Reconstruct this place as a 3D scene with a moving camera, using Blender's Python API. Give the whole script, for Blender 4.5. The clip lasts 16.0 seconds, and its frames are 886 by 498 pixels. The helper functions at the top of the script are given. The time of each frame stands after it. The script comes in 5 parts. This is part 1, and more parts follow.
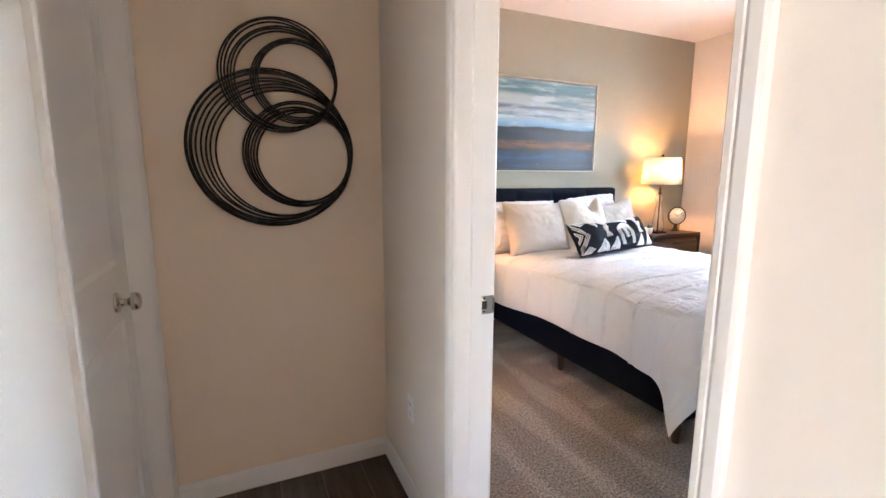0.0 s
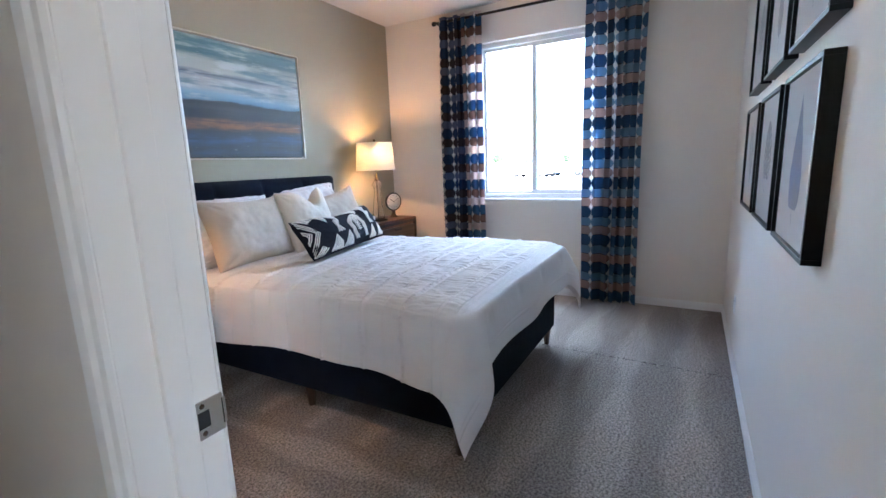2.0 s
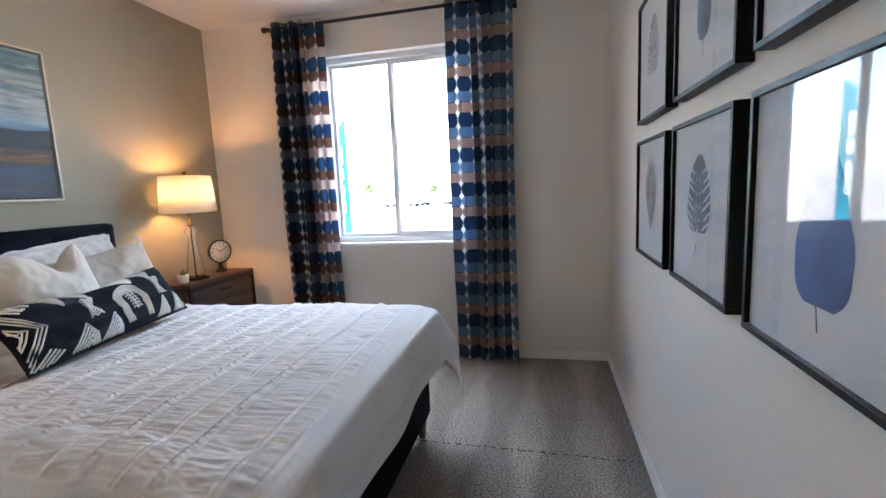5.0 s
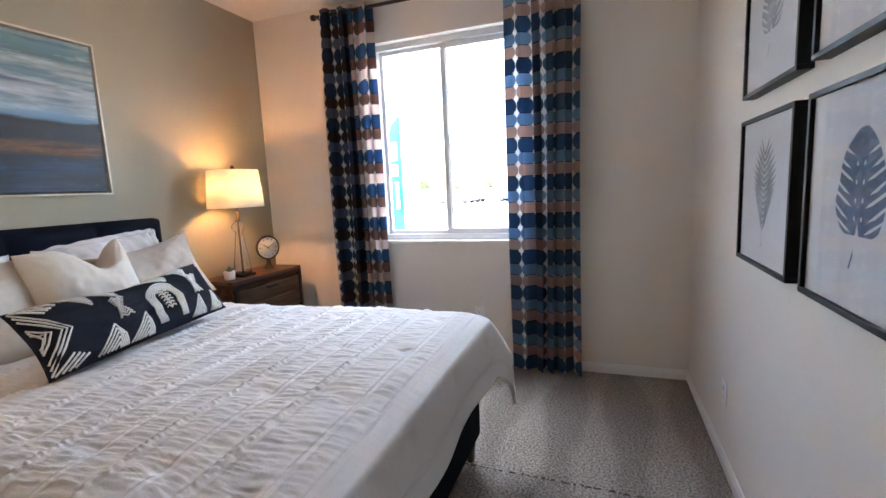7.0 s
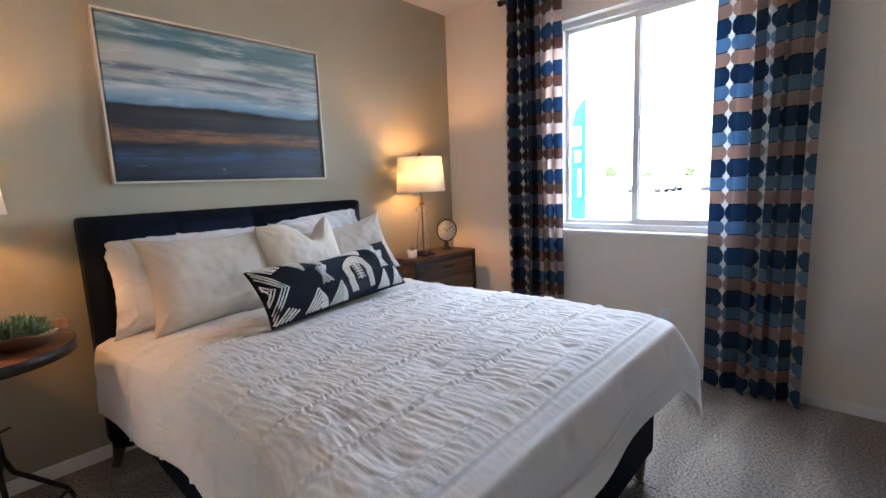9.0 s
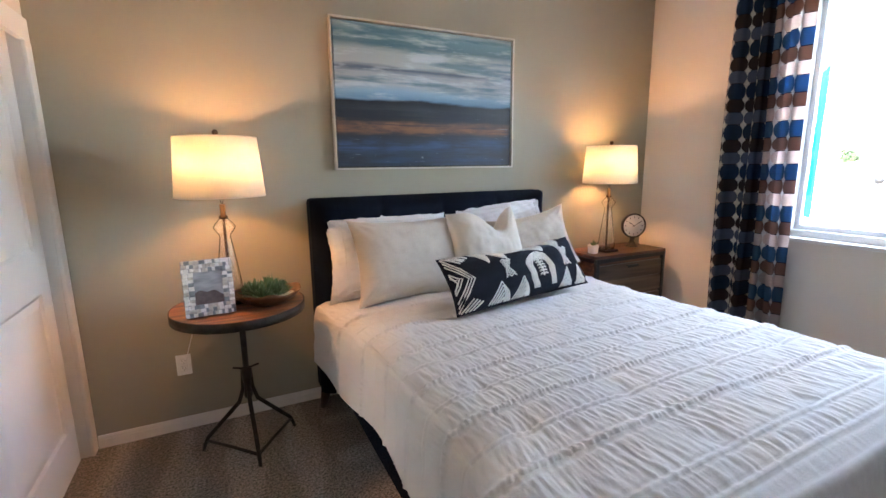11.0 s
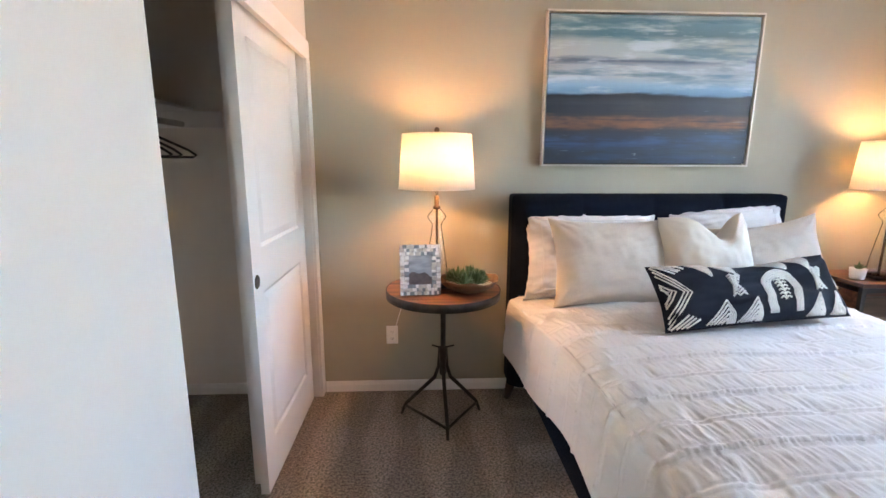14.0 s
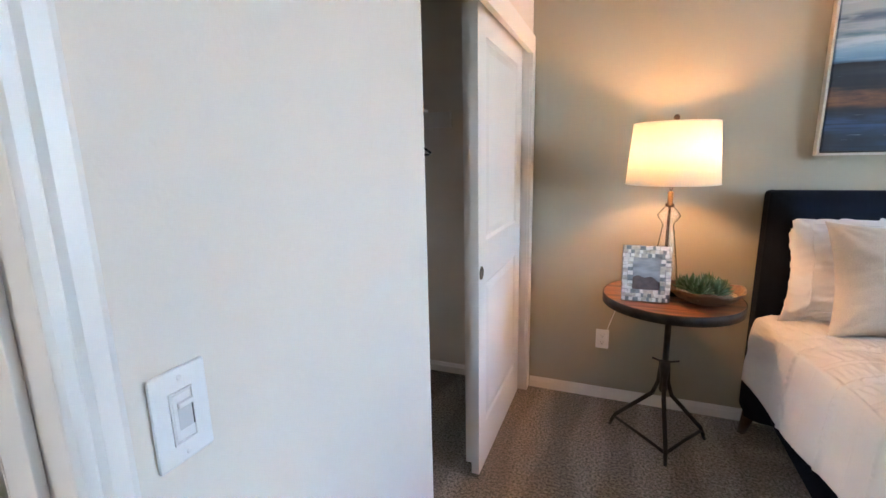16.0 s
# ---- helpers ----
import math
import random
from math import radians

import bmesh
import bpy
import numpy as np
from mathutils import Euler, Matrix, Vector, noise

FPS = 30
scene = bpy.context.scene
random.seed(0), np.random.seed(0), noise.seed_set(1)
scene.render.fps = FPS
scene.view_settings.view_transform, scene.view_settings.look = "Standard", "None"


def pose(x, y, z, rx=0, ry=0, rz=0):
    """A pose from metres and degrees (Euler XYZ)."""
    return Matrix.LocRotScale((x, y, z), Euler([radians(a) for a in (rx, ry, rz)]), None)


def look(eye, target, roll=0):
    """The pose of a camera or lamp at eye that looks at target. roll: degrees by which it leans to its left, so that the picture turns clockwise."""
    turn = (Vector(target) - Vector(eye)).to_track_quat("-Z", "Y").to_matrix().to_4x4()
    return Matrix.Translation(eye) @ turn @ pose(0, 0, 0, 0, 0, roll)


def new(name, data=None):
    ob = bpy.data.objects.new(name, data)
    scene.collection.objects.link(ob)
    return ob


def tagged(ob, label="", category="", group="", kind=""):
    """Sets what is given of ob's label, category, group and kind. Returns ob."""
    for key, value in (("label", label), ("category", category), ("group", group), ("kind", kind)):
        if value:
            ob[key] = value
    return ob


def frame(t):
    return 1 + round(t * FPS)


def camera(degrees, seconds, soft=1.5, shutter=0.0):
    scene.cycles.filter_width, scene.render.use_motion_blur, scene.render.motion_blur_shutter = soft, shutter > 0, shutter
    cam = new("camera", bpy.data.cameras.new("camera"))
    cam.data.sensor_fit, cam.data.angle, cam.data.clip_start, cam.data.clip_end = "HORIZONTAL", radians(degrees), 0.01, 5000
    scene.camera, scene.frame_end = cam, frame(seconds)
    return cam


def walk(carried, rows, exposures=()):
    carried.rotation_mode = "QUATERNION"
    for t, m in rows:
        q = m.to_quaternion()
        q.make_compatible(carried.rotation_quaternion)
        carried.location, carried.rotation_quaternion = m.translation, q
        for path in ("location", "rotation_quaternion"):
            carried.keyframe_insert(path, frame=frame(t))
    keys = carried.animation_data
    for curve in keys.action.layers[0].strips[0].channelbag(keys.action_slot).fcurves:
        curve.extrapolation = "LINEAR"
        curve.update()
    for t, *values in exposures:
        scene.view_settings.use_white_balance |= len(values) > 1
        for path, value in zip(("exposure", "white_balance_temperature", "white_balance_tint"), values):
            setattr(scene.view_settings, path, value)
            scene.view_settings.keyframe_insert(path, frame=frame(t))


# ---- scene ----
cam = camera(89.4, 16.0)
METRES, EYE, TILT, LEAN, TURN = 8.0, 1.5, 0.0, 0.0, -24.8
PATH = [
    (0, (1.174, 0.974, 1.326), (1.981, 2.776, 1.006), 0.1),
    (0.5, (1.232, 1.149, 1.29), (2.247, 2.841, 0.966), 0.2),
    (1, (1.32, 1.312, 1.275), (2.605, 2.812, 0.956), -0.1),
    (1.5, (1.413, 1.442, 1.264), (2.906, 2.726, 0.913), -0.9),
    (2, (1.496, 1.55, 1.282), (3.212, 2.508, 0.912), -2.1),
    (2.5, (1.58, 1.634, 1.294), (3.43, 2.299, 0.926), -3.0),
    (3, (1.721, 1.663, 1.305), (3.621, 2.203, 0.99), -2.7),
    (3.5, (1.89, 1.685, 1.322), (3.816, 2.169, 1.089), -2.4),
    (4, (2.031, 1.702, 1.327), (3.962, 2.163, 1.082), -2.5),
    (4.2, (2.095, 1.708, 1.337), (4.026, 2.16, 1.084), -2.7),
    (6.3, (2.483, 1.752, 1.335), (4.412, 2.202, 1.057), -2.4),
    (6.5, (2.521, 1.76, 1.318), (4.432, 2.285, 1.053), -2.6),
    (7, (2.546, 1.784, 1.318), (4.408, 2.463, 1.05), -2.7),
    (7.5, (2.576, 1.779, 1.309), (4.357, 2.649, 1.041), -2.8),
    (8, (2.58, 1.809, 1.303), (4.268, 2.848, 1.034), -2.8),
    (8.5, (2.554, 1.835, 1.317), (4.147, 3.009, 1.028), -2.5),
    (9, (2.605, 1.782, 1.308), (4.06, 3.123, 1.019), -2.4),
    (9.5, (2.594, 1.805, 1.301), (3.939, 3.257, 1.012), -2.4),
    (10, (2.584, 1.795, 1.345), (3.758, 3.383, 1.026), -1.7),
    (10.2, (2.562, 1.844, 1.365), (3.682, 3.468, 1.034), -1.5),
    (12.3, (2.548, 1.889, 1.395), (3.014, 3.799, 1.025), -0.8),
    (12.5, (2.531, 1.878, 1.386), (2.957, 3.797, 1.02), -1.1),
    (13, (2.505, 1.899, 1.389), (2.805, 3.841, 1.015), -0.9),
    (13.5, (2.495, 1.908, 1.39), (2.682, 3.863, 1.016), -0.4),
    (14, (2.481, 1.913, 1.388), (2.576, 3.875, 1.011), 0.2),
    (14.5, (2.456, 1.91, 1.388), (2.406, 3.872, 1.003), 0.3),
    (15, (2.432, 1.918, 1.402), (2.12, 3.853, 1.001), -0.3),
    (15.5, (2.396, 1.924, 1.403), (1.863, 3.809, 1.002), -0.7),
    (16, (2.349, 1.929, 1.396), (1.626, 3.75, 0.996), -1.1),
]
EXPOSE = 4.6
STOPS = [(0, 1.10, 6350, 14), (0.5, 1.18, 6250, 11), (1, 0.75, 5650, 8), (2, 0.40, 5500, 8), (2.5, 0.10, 5500, 8), (3, 0.15, 5600, 8), (4, 0.0, 5850, 8), (6.5, 0.12, 6650, 13), (8, 0.05, 6350, 11), (10, -0.04, 6300, 11), (12.5, 0.6, 6150, 8), (14, 0.62, 6150, 10), (16, 0.53, 5950, 10)]
walk(cam, [(t, look(eye, target, roll)) for t, eye, target, roll in PATH], [(t, EXPOSE + e, k, g) for t, e, k, g in STOPS])

# ---- the place: room x 1.87..5.70 (west..east), y 1.265..4.50 (south..north), ceiling 2.74; a hall to the west ----
XW, XE, YS, YN, ZC = 1.87, 5.70, 1.265, 4.50, 2.74
HX0, HX1, HY1 = 0.86, 1.745, 2.91        # the hall: west wall, east wall, end wall
DY0, DY1, DZ = 1.365, 2.150, 2.05          # bedroom doorway
CY0, CZ = 3.018, 2.00                      # closet opening starts, head height
CY1 = 4.43
WY0, WY1, WZ0, WZ1 = 2.33, 3.46, 0.91, 2.41   # window opening

# ---- world and light ----
world = bpy.data.worlds.new("world")
scene.world = world
world.use_nodes = True
wn = world.node_tree.nodes
sky = wn.new("ShaderNodeTexSky")
sky.sky_type, sky.sun_disc = "NISHITA", False
SUN_EL, SUN_AZ = radians(50), radians(292)
sky.sun_elevation, sky.sun_rotation = SUN_EL, SUN_AZ
wn["Background"].inputs["Strength"].default_value = 0.15
world.node_tree.links.new(sky.outputs[0], wn["Background"].inputs["Color"])


def lamp(name, kind, energy, colour, m, **kw):
    d = bpy.data.lights.new(name, kind)
    d.energy, d.color = energy, colour
    for k, v in kw.items():
        if k == "size":
            d.size = v
        elif k == "size_y":
            d.shape, d.size_y = "RECTANGLE", v
        elif k == "radius":
            d.shadow_soft_size = v
        elif k == "angle":
            d.angle = v
    ob = new(name, d)
    ob.matrix_world = m
    return ob


sun_from = Vector((math.sin(SUN_AZ) * math.cos(SUN_EL), math.cos(SUN_AZ) * math.cos(SUN_EL), math.sin(SUN_EL)))
lamp("sun", "SUN", 2.5, (1.0, 0.95, 0.88), look(sun_from * 30, (0, 0, 0)), angle=radians(0.5))
# the sky's light through the bedroom window; an added warm fill behind the hall
lamp("sky_light_window", "AREA", 9, (0.80, 0.90, 1.0), look((6.9, 2.895, 3.35), (5.2, 2.895, 1.2)), size=2.4, size_y=1.6)
lamp("sky_light_living_room", "AREA", 2.8, (1.0, 0.78, 0.60), look((-1.8, -3.15, 1.5), (1.7, 1.0, 1.2)), size=1.4, size_y=1.5)

# ---- materials ----
def mat(name, colour=(0.8, 0.8, 0.8), rough=0.6, metal=0.0, coat=0.0, noise_scale=0, noise_amt=0.0, fine=0, fine_amt=0.0,
        bump=0.0, bump_scale=200, bump2=0.0, bump2_scale=8, stretch=(1, 1, 1), sheen=0.0, island=0.0, bump_dist=0.002):
    """A painted, cloth, plastic or metal surface with stains, grain and relief."""
    m = bpy.data.materials.new(name)
    m.use_nodes = True
    n, l = m.node_tree.nodes, m.node_tree.links
    b = n["Principled BSDF"]
    b.inputs["Roughness"].default_value, b.inputs["Metallic"].default_value = rough, metal
    b.inputs["Base Color"].default_value = (*colour, 1)
    b.inputs["Coat Weight"].default_value = coat
    b.inputs["Sheen Weight"].default_value = sheen
    tc = n.new("ShaderNodeTexCoord")
    mp = n.new("ShaderNodeMapping")
    mp.inputs["Scale"].default_value = stretch
    l.new(tc.outputs["Object"], mp.inputs["Vector"])

    def noise_node(scale, detail=3):
        t = n.new("ShaderNodeTexNoise")
        t.inputs["Scale"].default_value, t.inputs["Detail"].default_value = scale, detail
        l.new(mp.outputs[0], t.inputs["Vector"])
        return t.outputs["Fac"]

    value = None
    for sc, amt in ((noise_scale, noise_amt), (fine, fine_amt)):
        if sc:
            r = n.new("ShaderNodeMapRange")
            r.inputs["From Min"].default_value, r.inputs["From Max"].default_value = 0.3, 0.7
            r.inputs["To Min"].default_value, r.inputs["To Max"].default_value = 1 - amt, 1 + amt
            l.new(noise_node(sc), r.inputs["Value"])
            if value is None:
                value = r.outputs[0]
            else:
                mu = n.new("ShaderNodeMath")
                mu.operation = "MULTIPLY"
                l.new(value, mu.inputs[0]), l.new(r.outputs[0], mu.inputs[1])
                value = mu.outputs[0]
    if value is not None:
        h = n.new("ShaderNodeHueSaturation")
        h.inputs["Color"].default_value = (*colour, 1)
        l.new(value, h.inputs["Value"])
        l.new(h.outputs[0], b.inputs["Base Color"])
    prev = None
    for sc, st in ((bump_scale, bump), (bump2_scale, bump2)):
        if st:
            bp = n.new("ShaderNodeBump")
            bp.inputs["Strength"].default_value = st
            bp.inputs["Distance"].default_value = bump_dist
            l.new(noise_node(sc, 4), bp.inputs["Height"])
            if prev:
                l.new(prev, bp.inputs["Normal"])
            prev = bp.outputs[0]
    if prev:
        l.new(prev, b.inputs["Normal"])
    return m


WALL = mat("wall_paint", (0.76, 0.705, 0.635), 0.75, noise_scale=1.3, noise_amt=0.02, bump=0.25, bump_scale=110, bump2=0.1, bump2_scale=30)
# as WALL but in a warmer tan, for the hall's end wall
HALL_TAN = mat("hall_end_tan", (0.80, 0.665, 0.53), 0.75, noise_scale=1.3, noise_amt=0.02, bump=0.25, bump_scale=110, bump2=0.1, bump2_scale=30)
ACCENT = mat("accent_paint", (0.375, 0.347, 0.268), 0.75, noise_scale=1.3, noise_amt=0.02, bump=0.25, bump_scale=110)
CEIL = mat("ceiling_paint", (0.80, 0.78, 0.75), 0.85, bump=0.35, bump_scale=90)
TRIM = mat("trim_paint", (0.80, 0.78, 0.75), 0.35, noise_scale=4, noise_amt=0.015, bump=0.04, bump_scale=60)
DOORP = mat("door_paint", (0.80, 0.79, 0.77), 0.4, noise_scale=4, noise_amt=0.015, bump=0.08, bump_scale=160, stretch=(1, 1, 0.15))
VINYL = mat("window_vinyl", (0.80, 0.80, 0.80), 0.35, noise_scale=6, noise_amt=0.02)
PLASTIC = mat("white_plastic", (0.80, 0.80, 0.80), 0.3)
SLOT = mat("dark_slot", (0.02, 0.02, 0.02), 0.6)
NAVY = mat("navy_upholstery", (0.004, 0.007, 0.016), 0.9, fine=500, fine_amt=0.25, noise_scale=9, noise_amt=0.15, bump=0.5, bump_scale=700)
DUVET = mat("white_cotton", (0.70, 0.685, 0.675), 0.85, fine=300, fine_amt=0.02, bump=0.35, bump_scale=260, bump2=0.5, bump2_scale=45, sheen=0.1)
LINEN = mat("oatmeal_linen", (0.52, 0.455, 0.38), 0.9, fine=350, fine_amt=0.12, noise_scale=12, noise_amt=0.02, bump=0.45, bump_scale=420, bump2=0.06, bump2_scale=20, sheen=0.1)
CREAM = mat("cream_linen", (0.66, 0.60, 0.51), 0.9, fine=350, fine_amt=0.08, bump=0.45, bump_scale=420, bump2=0.4, bump2_scale=12, sheen=0.1)
BOLSTER = mat("charcoal_cloth", (0.014, 0.016, 0.024), 0.95, fine=500, fine_amt=0.35, bump=0.6, bump_scale=500)
for cloth_ in (NAVY, BOLSTER):
    cloth_.node_tree.nodes["Principled BSDF"].inputs["Specular IOR Level"].default_value = 0.12
YARN = mat("ivory_yarn", (0.72, 0.69, 0.63), 0.95, fine=300, fine_amt=0.15, bump=0.8, bump_scale=400)
DARKLEG = mat("stained_leg_wood", (0.05, 0.025, 0.013), 0.45, fine=60, fine_amt=0.25, stretch=(1, 1, 0.1))
BLACKWOOD = mat("black_frame_lacquer", (0.006, 0.006, 0.007), 0.42, fine=80, fine_amt=0.2, bump=0.05, bump_scale=90)
BLACKWOOD.node_tree.nodes["Principled BSDF"].inputs["Specular IOR Level"].default_value = 0.25
IRON = mat("aged_iron", (0.055, 0.05, 0.045), 0.5, metal=0.85, noise_scale=20, noise_amt=0.3, bump=0.4, bump_scale=90)
BRONZE = mat("bronze", (0.075, 0.048, 0.030), 0.4, metal=0.8, noise_scale=25, noise_amt=0.2)
CHROME = mat("satin_nickel", (0.62, 0.60, 0.57), 0.22, metal=1.0)
RODM = mat("black_rod", (0.015, 0.015, 0.016), 0.4, metal=0.4)
PAPER = mat("print_paper", (0.66, 0.67, 0.71), 0.8, noise_scale=40, noise_amt=0.02)
CERAMIC = mat("white_ceramic", (0.76, 0.75, 0.72), 0.3, noise_scale=10, noise_amt=0.03)
SUCC = mat("succulent_leaf", (0.075, 0.14, 0.07), 0.5, noise_scale=30, noise_amt=0.35)
SOILM = mat("pale_pebbles", (0.5, 0.42, 0.32), 0.9, fine=120, fine_amt=0.4)
CLOCKW = mat("clock_dial", (0.78, 0.77, 0.74), 0.5)
BLACK = mat("black_paint", (0.014, 0.013, 0.013), 0.45, bump=0.05, bump_scale=60)


def wood(name, dark, light, scale=1.0, rough=0.45, axis=0, rings=14):
    """Sawn wood whose grain runs along one axis, each board its own shade."""
    m = bpy.data.materials.new(name)
    m.use_nodes = True
    n, l = m.node_tree.nodes, m.node_tree.links
    b = n["Principled BSDF"]
    tc, mp = n.new("ShaderNodeTexCoord"), n.new("ShaderNodeMapping")
    s = [rings * scale] * 3
    s[axis] = rings * scale * 0.07
    mp.inputs["Scale"].default_value = s
    l.new(tc.outputs["Object"], mp.inputs["Vector"])
    geo = n.new("ShaderNodeNewGeometry")
    add = n.new("ShaderNodeVectorMath")
    add.operation = "ADD"
    sc = n.new("ShaderNodeVectorMath")
    sc.operation = "SCALE"
    comb = n.new("ShaderNodeCombineXYZ")
    for i in range(3):
        l.new(geo.outputs["Random Per Island"], comb.inputs[i])
    sc.inputs["Scale"].default_value = 37
    l.new(comb.outputs[0], sc.inputs[0])
    l.new(mp.outputs[0], add.inputs[0]), l.new(sc.outputs[0], add.inputs[1])
    t = n.new("ShaderNodeTexNoise")
    t.inputs["Scale"].default_value, t.inputs["Detail"].default_value, t.inputs["Distortion"].default_value = 1.0, 6, 1.2
    l.new(add.outputs[0], t.inputs["Vector"])
    r = n.new("ShaderNodeValToRGB")
    r.color_ramp.elements[0].position, r.color_ramp.elements[1].position = 0.32, 0.68
    r.color_ramp.elements[0].color, r.color_ramp.elements[1].color = (*dark, 1), (*light, 1)
    l.new(t.outputs["Fac"], r.inputs["Fac"])
    h = n.new("ShaderNodeHueSaturation")
    mr = n.new("ShaderNodeMapRange")
    mr.inputs["To Min"].default_value, mr.inputs["To Max"].default_value = 0.7, 1.3
    l.new(geo.outputs["Random Per Island"], mr.inputs["Value"])
    l.new(mr.outputs[0], h.inputs["Value"]), l.new(r.outputs[0], h.inputs["Color"])
    l.new(h.outputs[0], b.inputs["Base Color"])
    bp = n.new("ShaderNodeBump")
    bp.inputs["Strength"].default_value, bp.inputs["Distance"].default_value = 0.25, 0.002
    l.new(t.outputs["Fac"], bp.inputs["Height"]), l.new(bp.outputs[0], b.inputs["Normal"])
    b.inputs["Roughness"].default_value = rough
    return m


PLANK = wood("hall_plank_wood", (0.035, 0.022, 0.015), (0.11, 0.075, 0.052), 1.0, 0.4, axis=1, rings=18)
TABLEW = wood("table_wood", (0.055, 0.018, 0.008), (0.30, 0.115, 0.045), 1.0, 0.32, axis=0, rings=20)
STANDW = wood("nightstand_wood", (0.035, 0.013, 0.007), (0.19, 0.082, 0.042), 1.0, 0.35, axis=0, rings=18)
DRAWERW = wood("drawer_wood", (0.022, 0.012, 0.007), (0.16, 0.098, 0.058), 1.0, 0.4, axis=0, rings=12)
BOWLW = wood("bowl_wood", (0.08, 0.035, 0.015), (0.25, 0.13, 0.06), 1.0, 0.5, axis=0, rings=30)


def carpet_material():
    """Cut-pile carpet: speckled tufts, soft mottling, and wedge-shaped strokes where it was vacuumed."""
    m = bpy.data.materials.new("carpet_pile")
    m.use_nodes = True
    n, l = m.node_tree.nodes, m.node_tree.links
    b = n["Principled BSDF"]
    b.inputs["Roughness"].default_value, b.inputs["Sheen Weight"].default_value = 1.0, 0.25
    b.inputs["Specular IOR Level"].default_value = 0.1
    tc = n.new("ShaderNodeTexCoord")

    def nz(scale, detail=3, vec=None, rough=0.5):
        t = n.new("ShaderNodeTexNoise")
        t.inputs["Roughness"].default_value = rough
        t.inputs["Scale"].default_value, t.inputs["Detail"].default_value = scale, detail
        l.new(vec or tc.outputs["Object"], t.inputs["Vector"])
        return t.outputs["Fac"]

    tuft = nz(300, 2)
    clump = nz(90, 6, rough=0.58)
    broad = nz(2.2, 2)
    # strokes of the vacuum cleaner: wedges that run west-east south of the bed and south-north beside it
    def mth(op, a, c=None, k=None):
        q = n.new("ShaderNodeMath")
        q.operation = op
        for i_, s_ in enumerate((a, c, k)):
            if s_ is None:
                continue
            if isinstance(s_, (int, float)):
                q.inputs[i_].default_value = s_
            else:
                l.new(s_, q.inputs[i_])
        return q.outputs[0]

    sep = n.new("ShaderNodeSeparateXYZ")
    l.new(tc.outputs["Object"], sep.inputs[0])
    wob = nz(3.0, 3)

    def wedge(across, along, period, length, offset):
        a_ = mth("ADD", mth("DIVIDE", across, period), mth("MULTIPLY", wob, 0.15))
        tri = mth("ABSOLUTE", mth("MULTIPLY_ADD", mth("FRACT", mth("ADD", a_, offset)), 2.0, -1.0))
        wide = mth("MULTIPLY_ADD", mth("SINE", mth("ADD", mth("MULTIPLY", along, 6.283 / length), mth("MULTIPLY", wob, 3.0))), 0.22, 0.42)
        q = n.new("ShaderNodeMapRange")
        q.interpolation_type = "SMOOTHSTEP"
        l.new(mth("SUBTRACT", tri, wide), q.inputs["Value"])
        q.inputs["From Min"].default_value, q.inputs["From Max"].default_value = -0.18, 0.20
        q.inputs["To Min"].default_value, q.inputs["To Max"].default_value = 0.6, 0.4
        return q.outputs[0]

    east = wedge(sep.outputs[1], sep.outputs[0], 0.34, 1.15, 0.05)
    north = wedge(sep.outputs[0], sep.outputs[1], 0.27, 1.0, 0.0)
    pick = mth("LESS_THAN", sep.outputs[0], 2.95)
    stroke = mth("ADD", mth("MULTIPLY", north, pick), mth("MULTIPLY", east, mth("SUBTRACT", 1.0, pick)))
    r = n.new("ShaderNodeValToRGB")
    r.color_ramp.elements[0].color, r.color_ramp.elements[1].color = (0.075, 0.062, 0.052, 1), (0.45, 0.39, 0.335, 1)
    r.color_ramp.elements[0].position, r.color_ramp.elements[1].position = 0.41, 0.605
    mix = n.new("ShaderNodeMath")
    mix.operation = "MULTIPLY_ADD"
    l.new(clump, mix.inputs[0])
    mix.inputs[1].default_value = 0.62
    half = n.new("ShaderNodeMath")
    half.operation = "MULTIPLY"
    half.inputs[1].default_value = 0.40
    l.new(tuft, half.inputs[0])
    l.new(half.outputs[0], mix.inputs[2])
    l.new(mix.outputs[0], r.inputs["Fac"])
    v = None
    for src, lo, hi, a, c in ((stroke, 0.4, 0.6, 0.84, 1.18), (broad, 0.3, 0.7, 0.95, 1.05)):
        mr = n.new("ShaderNodeMapRange")
        mr.inputs["From Min"].default_value, mr.inputs["From Max"].default_value = lo, hi
        mr.inputs["To Min"].default_value, mr.inputs["To Max"].default_value = a, c
        l.new(src, mr.inputs["Value"])
        if v is None:
            v = mr.outputs[0]
        else:
            mu = n.new("ShaderNodeMath")
            mu.operation = "MULTIPLY"
            l.new(v, mu.inputs[0]), l.new(mr.outputs[0], mu.inputs[1])
            v = mu.outputs[0]
    h = n.new("ShaderNodeHueSaturation")
    l.new(v, h.inputs["Value"]), l.new(r.outputs[0], h.inputs["Color"])
    l.new(h.outputs[0], b.inputs["Base Color"])
    bp = n.new("ShaderNodeBump")
    bp.inputs["Strength"].default_value, bp.inputs["Distance"].default_value = 0.9, 0.009
    l.new(mix.outputs[0], bp.inputs["Height"]), l.new(bp.outputs[0], b.inputs["Normal"])
    return m


CARPET = carpet_material()


def glass_material(name, rough=0.0, tint=(1, 1, 1), ior=1.45):
    m = bpy.data.materials.new(name)
    m.use_nodes = True
    b = m.node_tree.nodes["Principled BSDF"]
    b.inputs["Base Color"].default_value = (*tint, 1)
    b.inputs["Roughness"].default_value = rough
    b.inputs["Transmission Weight"].default_value = 1.0
    b.inputs["IOR"].default_value = ior
    return m


